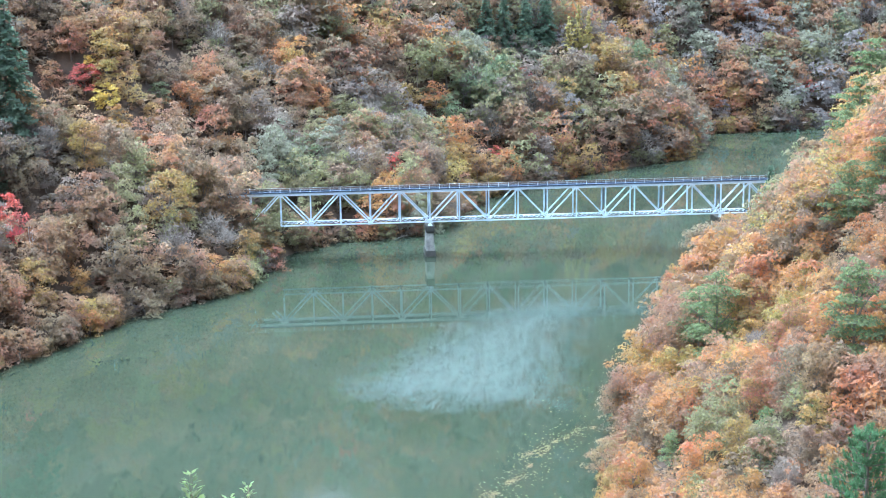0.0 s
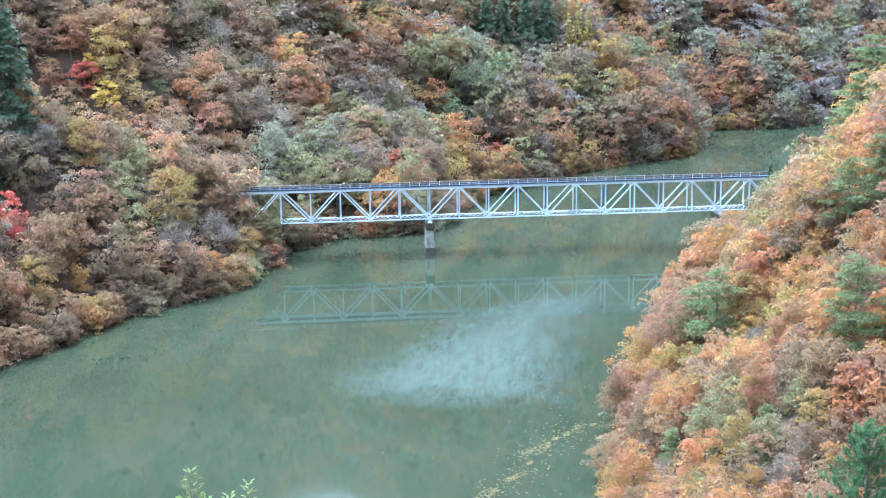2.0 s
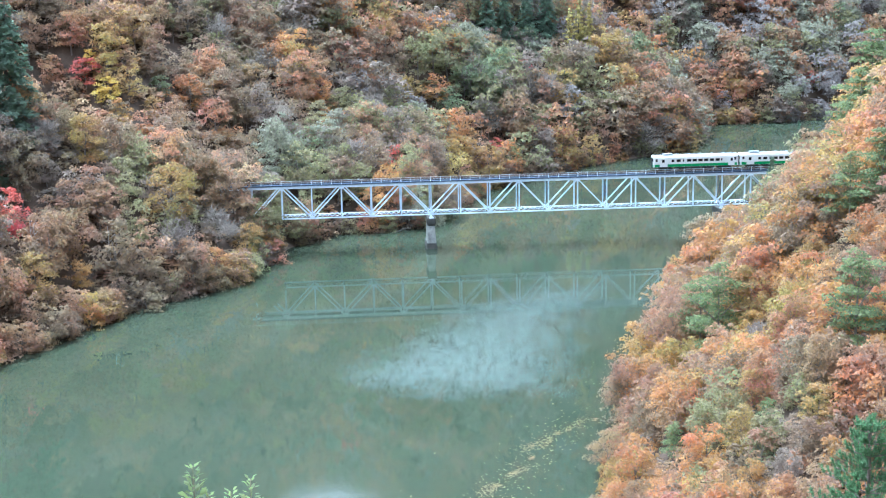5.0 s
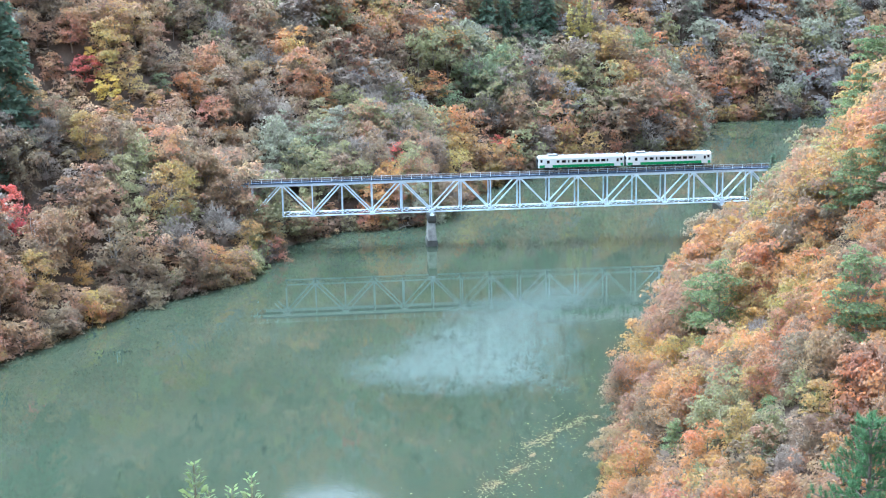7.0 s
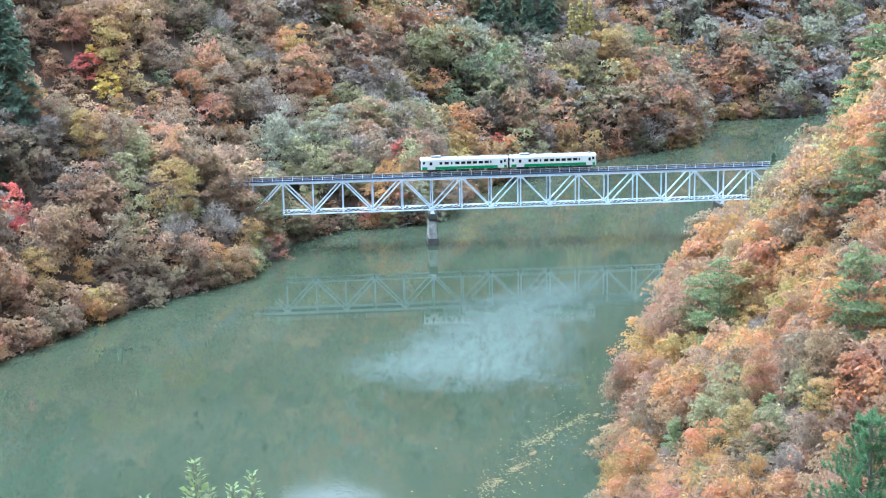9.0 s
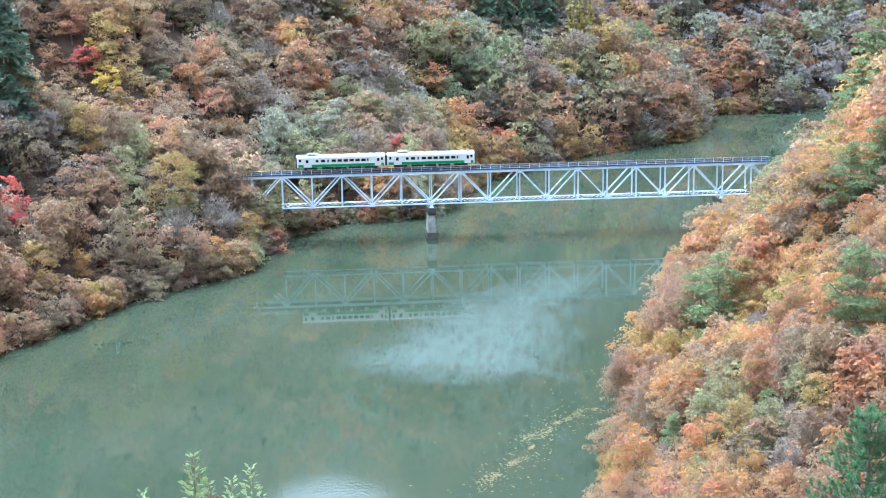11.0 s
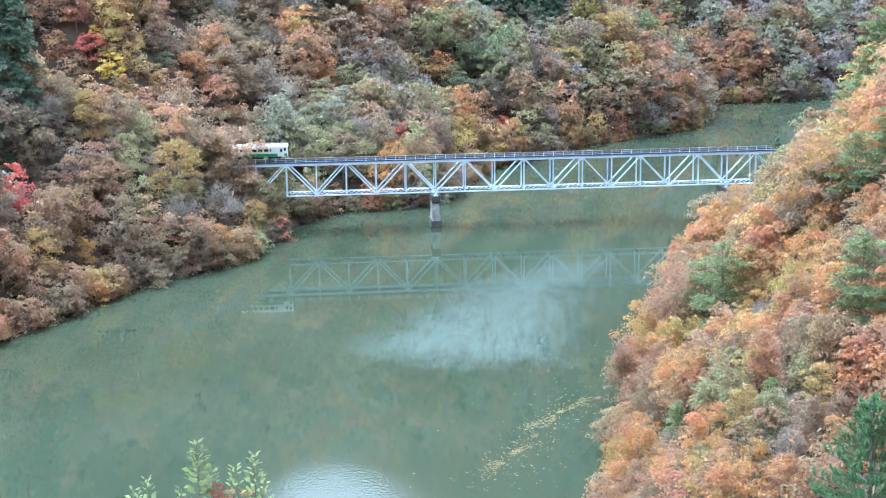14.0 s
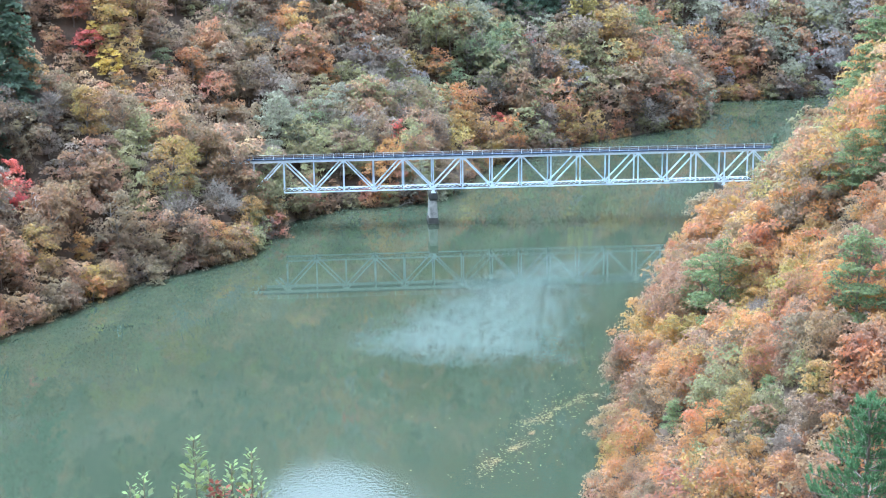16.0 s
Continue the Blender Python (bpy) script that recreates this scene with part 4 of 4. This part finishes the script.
    part("exhaust", block(bmesh.new(), h - 1.8, h - 1.2, -0.5, 0.5, 3.7, 3.95, 0.06), TRAIN_ROOF, car)
    for a, c in ((-4.6, -1.9), (-1.4, 1.2), (1.8, 4.6)):
        part("underfloor_box", block(bmesh.new(), a, c, -1.2, 1.2, 0.4, 1.02, 0.05), TRAIN_DARK, car)
    return car


# ---- on the water ----
def make_floating_leaves():
    rng = np.random.default_rng(9)
    line = np.array([(24.5, 229.5), (20.1, 225.1), (16.5, 220.6), (13.4, 216.3), (11.5, 209.4), (11.0, 207.2), (6.7, 201.2), (4.6, 193.0)], float)
    at = []
    for (ax, ay), (bx, by) in zip(line, line[1:]):
        clumps = int(1 + 0.4 * math.hypot(bx - ax, by - ay))
        for t in rng.uniform(0, 1, clumps):             # rafts of leaves strung along the drift
            n, long = int(rng.uniform(15, 75)), rng.uniform(0.4, 1.15)
            cx, cy = ax + (bx - ax) * t + rng.normal() * 0.5, ay + (by - ay) * t + rng.normal() * 0.8
            u, v = rng.normal(size=n) * long * 0.55, rng.normal(size=n) * long
            at.append(np.stack([cx + u + 0.35 * v, cy + v, np.zeros(n)], 1))
        n = 55
        t = rng.uniform(0, 1, n)
        at.append(np.stack([ax + (bx - ax) * t + rng.normal(size=n) * 2.0, ay + (by - ay) * t + rng.normal(size=n) * 3.0, np.zeros(n)], 1))
    loose = rng.uniform((-12, 190), (34, 292), (700, 2))
    loose = loose[np.abs(loose[:, 0] - (0.28 * loose[:, 1] - 44)) < rng.exponential(7, 700)]
    at.append(np.column_stack([loose, np.zeros(len(loose))]))
    at = np.concatenate(at)
    at[:, 2] = 0.012
    q = leaf_quads(rng, at, np.tile((0, 0, 1.0), (len(at), 1)) + rng.normal(size=(len(at), 3)) * 0.05, 0.21)
    q[:, :, 2] = np.maximum(q[:, :, 2], 0.006)
    tagged(new("floating_leaves", facets_mesh("floating_leaves", q, [FLOAT_LEAF])), "drift of tan fallen leaves floating on the water", "leaves", kind="stuff")


GUST = np.array([(-17, 252), (-9, 266), (4, 293), (20, 313), (33, 312), (24, 286), (22.5, 269), (17.5, 243), (5.5, 240), (-7, 243)], float)


def make_ripples():
    """Wavelets that a gust raises: small tilted facets, coloured paler for sky glint, thinning out towards the edge of
    the gust.
    """
    rng = np.random.default_rng(12)
    n = 620000
    x, y = rng.uniform(-20, 36, n), rng.uniform(234, 318, n)
    depth = -outline_distance(x + 1.5 * swell(x, y, 3.0), y + 2.5 * swell(y, x, 4.0), GUST)
    keep = rng.random(n) < np.clip((depth + 4.5) / 14, 0, 1) ** 1.2 * (0.72 + 0.2 * np.clip(0.5 + swell(x * 1.6 - y * 0.4, y * 0.5, 2.2), 0, 1))
    cx, cy = 5.5, 268
    at = np.stack([x, y, np.full(n, 0.03)], 1)[keep] - np.array([cx, cy, 0])
    nor = np.stack([rng.normal(size=len(at)) * 0.12, -0.105 + rng.normal(size=len(at)) * 0.09, np.ones(len(at))], 1)
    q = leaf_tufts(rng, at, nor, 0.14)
    ob = tagged(new("ripples", facets_mesh("ripples", q, [WATER_RUFFLED_GLINT])), "gust of wavelets on the green water, paled for sky glint", "ripples", kind="stuff")
    ob.matrix_world = pose(cx, cy, 0)
    return ob


def make_driftwood(x, y, turn):
    """A sunken dead branch whose forks stand out of the water."""
    ob = thing("driftwood", pose(x, y, 0, 0, 0, turn), "dark dead branch sticking out of the water near the bank", "driftwood")
    b = bmesh.new()
    bar(b, (-2.2, 0, -0.3), (1.4, 0.3, 0.9), 0.22, 0.22)
    bar(b, (1.4, 0.3, 0.9), (2.6, 0.2, 0.8), 0.13, 0.13)
    part("stem", b, BARK, ob)
    for a, c in (((0.4, 0.2, 0.55), (0.8, -0.3, 1.7)), ((1.2, 0.3, 0.85), (1.3, 0.6, -0.4)), ((-0.8, 0.1, 0.15), (-1.3, -0.4, 0.8))):
        b = bmesh.new()
        bar(b, a, c, 0.1, 0.1)
        part("limb", b, BARK, ob)


# ---- the shrub on the brow ----
def make_shrub(x, y, stems, label, red=0):
    z = float(ground_z(np.array([x]), np.array([y]))[0])
    sh = thing("shrub", pose(x, y, z), label, "shrub", "shrubs on the near brow")
    rng = np.random.default_rng(int(abs(x * 10) + y * 7))
    for dx, dy, top, leaves, mat in stems:
        b = bmesh.new()
        tip = Vector((dx, dy, top - z))
        pts = [Vector((dx * 0.5, dy * 0.5, -0.2)), Vector((dx * 0.9 + 0.03, dy, (top - z) * 0.6)), tip]
        bar(b, pts[0], pts[1], 0.016, 0.016)
        bar(b, pts[1], pts[2], 0.008, 0.008)
        stem = part("stem", b, STEM, sh)
        quads = []
        for i in range(leaves):
            a = i * 2.4 + rng.uniform(-0.5, 0.5)
            fall = 0.5 * i / leaves
            base = np.array([dx, dy, top - z - fall])
            ln = rng.uniform(0.06, 0.095) * (0.75 + fall)
            out = 0.02 + 0.22 * fall * rng.uniform(0.2, 1)
            way = unit(np.array([math.cos(a), math.sin(a), rng.uniform(0.3, 1.1)]))
            side = unit(np.cross(way, (0, 0, 1.0)) + rng.normal(size=3) * 0.4) * ln * 0.28
            s0 = base + way * out
            quads.append([s0, s0 + way * ln * 0.5 + side, s0 + way * ln + (0, 0, -ln * 0.1), s0 + way * ln * 0.5 - side])
        me = facets_mesh("foliage", np.array(quads), [mat])
        lf = new("foliage", me)
        lf.parent = stem


def make_near_pine(x, y, tall):
    """A young pine just below the brow: upturned shoots, each bristling with long needles."""
    z = float(ground_z(np.array([x]), np.array([y]))[0])
    ob = thing("pine_tree", pose(x, y, z), "young green pine with long needles below the brow", "tree")
    rng = np.random.default_rng(77)
    wood, needles = bmesh.new(), []
    bar(wood, (0, 0, -0.3), (0.05, 0.03, tall * 0.6), 0.14, 0.14)
    bar(wood, (0.05, 0.03, tall * 0.6), (0, 0, tall - 0.15), 0.07, 0.07)
    part("trunk", wood, BARK, ob)
    for w in np.arange(0.35, tall * 0.6, 0.36):              # whorls, from the leader downwards
        for a in np.arange(5) * 1.257 + rng.uniform(0, 6.28):
            ln = (0.25 + 0.42 * w) * rng.uniform(0.7, 1.1)
            way = np.array([math.cos(a), math.sin(a), 0.35])
            root = np.array([0, 0, tall - w])
            limb = bmesh.new()
            bar(limb, root, root + way * ln, 0.03, 0.03)
            part("limb", limb, BARK, ob)
            for t in np.linspace(0.25, 1.0, int(3 + 3.2 * ln)):
                for side in (-1, 1):
                    off = np.array([-way[1], way[0], 0]) * side * rng.uniform(0.02, 0.3) * (1.15 - t) * ln
                    needles.append((root + way * ln * t + off, unit(way * 0.5 + off * 0.8 + np.array([0, 0, 0.9]) + rng.normal(size=3) * 0.2)))
    needles += [(np.array([0, 0, tall - 0.3 + 0.1 * i]), np.array([0, 0, 1.0])) for i in range(3)]
    tris = []
    for at, up in needles:
        k = 34
        s = rng.uniform(0, 0.26, k)[:, None]
        d = unit(rng.normal(size=(k, 3)) * 0.55 + up)
        p = at + up * s
        wd = unit(np.cross(d, rng.normal(size=(k, 3)))) * 0.012
        tris.append(np.stack([p - wd, p + wd, p + d * rng.uniform(0.10, 0.17, k)[:, None]], 1))
    crown = new("crown", facets_mesh("crown", np.concatenate(tris), [NEEDLES]))
    crown.parent = ob


# ---- pale trunks among the trees ----
def make_snag(x, y, tall, turn):
    """A leafless pale tree: two stems and a few crooked limbs."""
    z = float(ground_z(np.array([x]), np.array([y]))[0])
    ob = thing("dead_tree", pose(x, y, z - 0.1, 0, 0, turn), "pale bare trunk standing among the autumn trees", "tree", "pale bare trunks")
    rng = random.Random(round(x * 13 + y))
    for dx, h in ((0.0, tall), (0.75, tall * 0.8)):
        b = bmesh.new()
        at, thick = Vector((dx, 0, 0)), 0.17
        for i in range(4):
            to = at + Vector((rng.uniform(-0.15, 0.15), rng.uniform(-0.15, 0.15), h / 4))
            bar(b, at, to, thick, thick)
            at, thick = to, thick * 0.78
        trunk = part("trunk", b, PALE_BARK, ob)
        for i in range(5):
            b = bmesh.new()
            a, s = rng.uniform(0, 6.28), h * rng.uniform(0.45, 0.95)
            p0 = Vector((dx, 0, s))
            p1 = p0 + Vector((math.cos(a) * 0.9, math.sin(a) * 0.9, 0.7))
            bar(b, p0, p1, 0.07, 0.07)
            bar(b, p1, p1 + Vector((math.cos(a + 0.5) * 0.7, math.sin(a + 0.5) * 0.7, 0.5)), 0.045, 0.045)
            part("limb", b, PALE_BARK, trunk)


# ---- put together ----
make_ground()
make_water()
make_bridge()
make_pier(5, "slender weathered concrete pier standing in the lake")
make_pier(15, "weathered concrete pier at the foot of the wooded bank")
make_abutment(FIRST * PANEL - 4, FIRST * PANEL + 1.0, "weathered concrete abutment under trees at the bank")
make_abutment(LAST * PANEL - 1.0, LAST * PANEL + 4, "weathered concrete abutment under trees at the bank")
lead_car = make_car("white and green diesel railcar leading the train over the bridge")
rear_car = copy_thing(lead_car, pose(0, 0, 0))
tagged(rear_car, "white and green diesel railcar coupled behind the first")
make_floating_leaves()
ripples = make_ripples()
make_driftwood(-11.0, 373.6, 10)
make_shrub(-2.1, 12.0, [(-0.04, 0, 74.78, 70, SHRUB_LEAF), (0.06, 0.1, 74.5, 46, SHRUB_LEAF), (-0.19, 0, 74.37, 30, SHRUB_LEAF), (0.12, 0.05, 74.36, 80, SHRUB_RED),
                        (0.2, 0, 74.33, 80, SHRUB_RED), (0.27, 0, 74.55, 44, SHRUB_LEAF), (0.44, 0, 74.66, 46, SHRUB_LEAF), (0.5, 0.1, 74.36, 26, SHRUB_LEAF), (0.36, 0.1, 74.30, 26, SHRUB_RED)],
           "slender green shrub with a few reddened leaves on the brow")
make_shrub(-2.6, 12.0, [(0.02, 0, 74.46, 30, SHRUB_LEAF), (-0.11, 0.05, 74.34, 26, SHRUB_LEAF), (-0.05, -0.05, 74.31, 22, SHRUB_LEAF)], "small green shrub on the brow")
make_near_pine(11.75, 40.0, 8.2)
make_woods()
for sx, sy, st, sr in ((-60.6, 359.0, 9.5, 10), (-83.0, 299.0, 9.0, 60), (-70.0, 310.0, 7.5, 120)):
    make_snag(sx, sy, st, sr)


def motions():
    """The train crosses from east to west, a little faster towards the end; the gust drifts up the lake."""
    nose = [(0.0, 155.3), (1.0, 142.2), (2.0, 129.1), (2.8, 118.6), (4.0, 102.5), (5.2, 86.1), (6.5, 67.95), (7.75, 50.3), (9.0, 32.5),
            (10.25, 14.5), (11.5, -4.2), (12.5, -19.1), (13.5, -34.3), (14.5, -49.2), (16.0, -72.0)]
    for car, back in ((lead_car, PITCH / 2), (rear_car, PITCH * 1.5)):
        rows = []
        for t, s in nose:
            s += back
            rows.append((t, pose(BRIDGE_X + s * ALONG[0] + WIDE / 2 * ACROSS[0], BRIDGE_Y + s * ALONG[1] + WIDE / 2 * ACROSS[1], RAIL_Z,
                                 0, 0, math.degrees(BRIDGE_TURN))))
        walk(car, rows)
    walk(ripples, [(0.0, pose(5.5, 266.6, 0)), (8.0, pose(5.8, 270.4, 0)), (16.0, pose(6.6, 273.8, 0))])


motions()
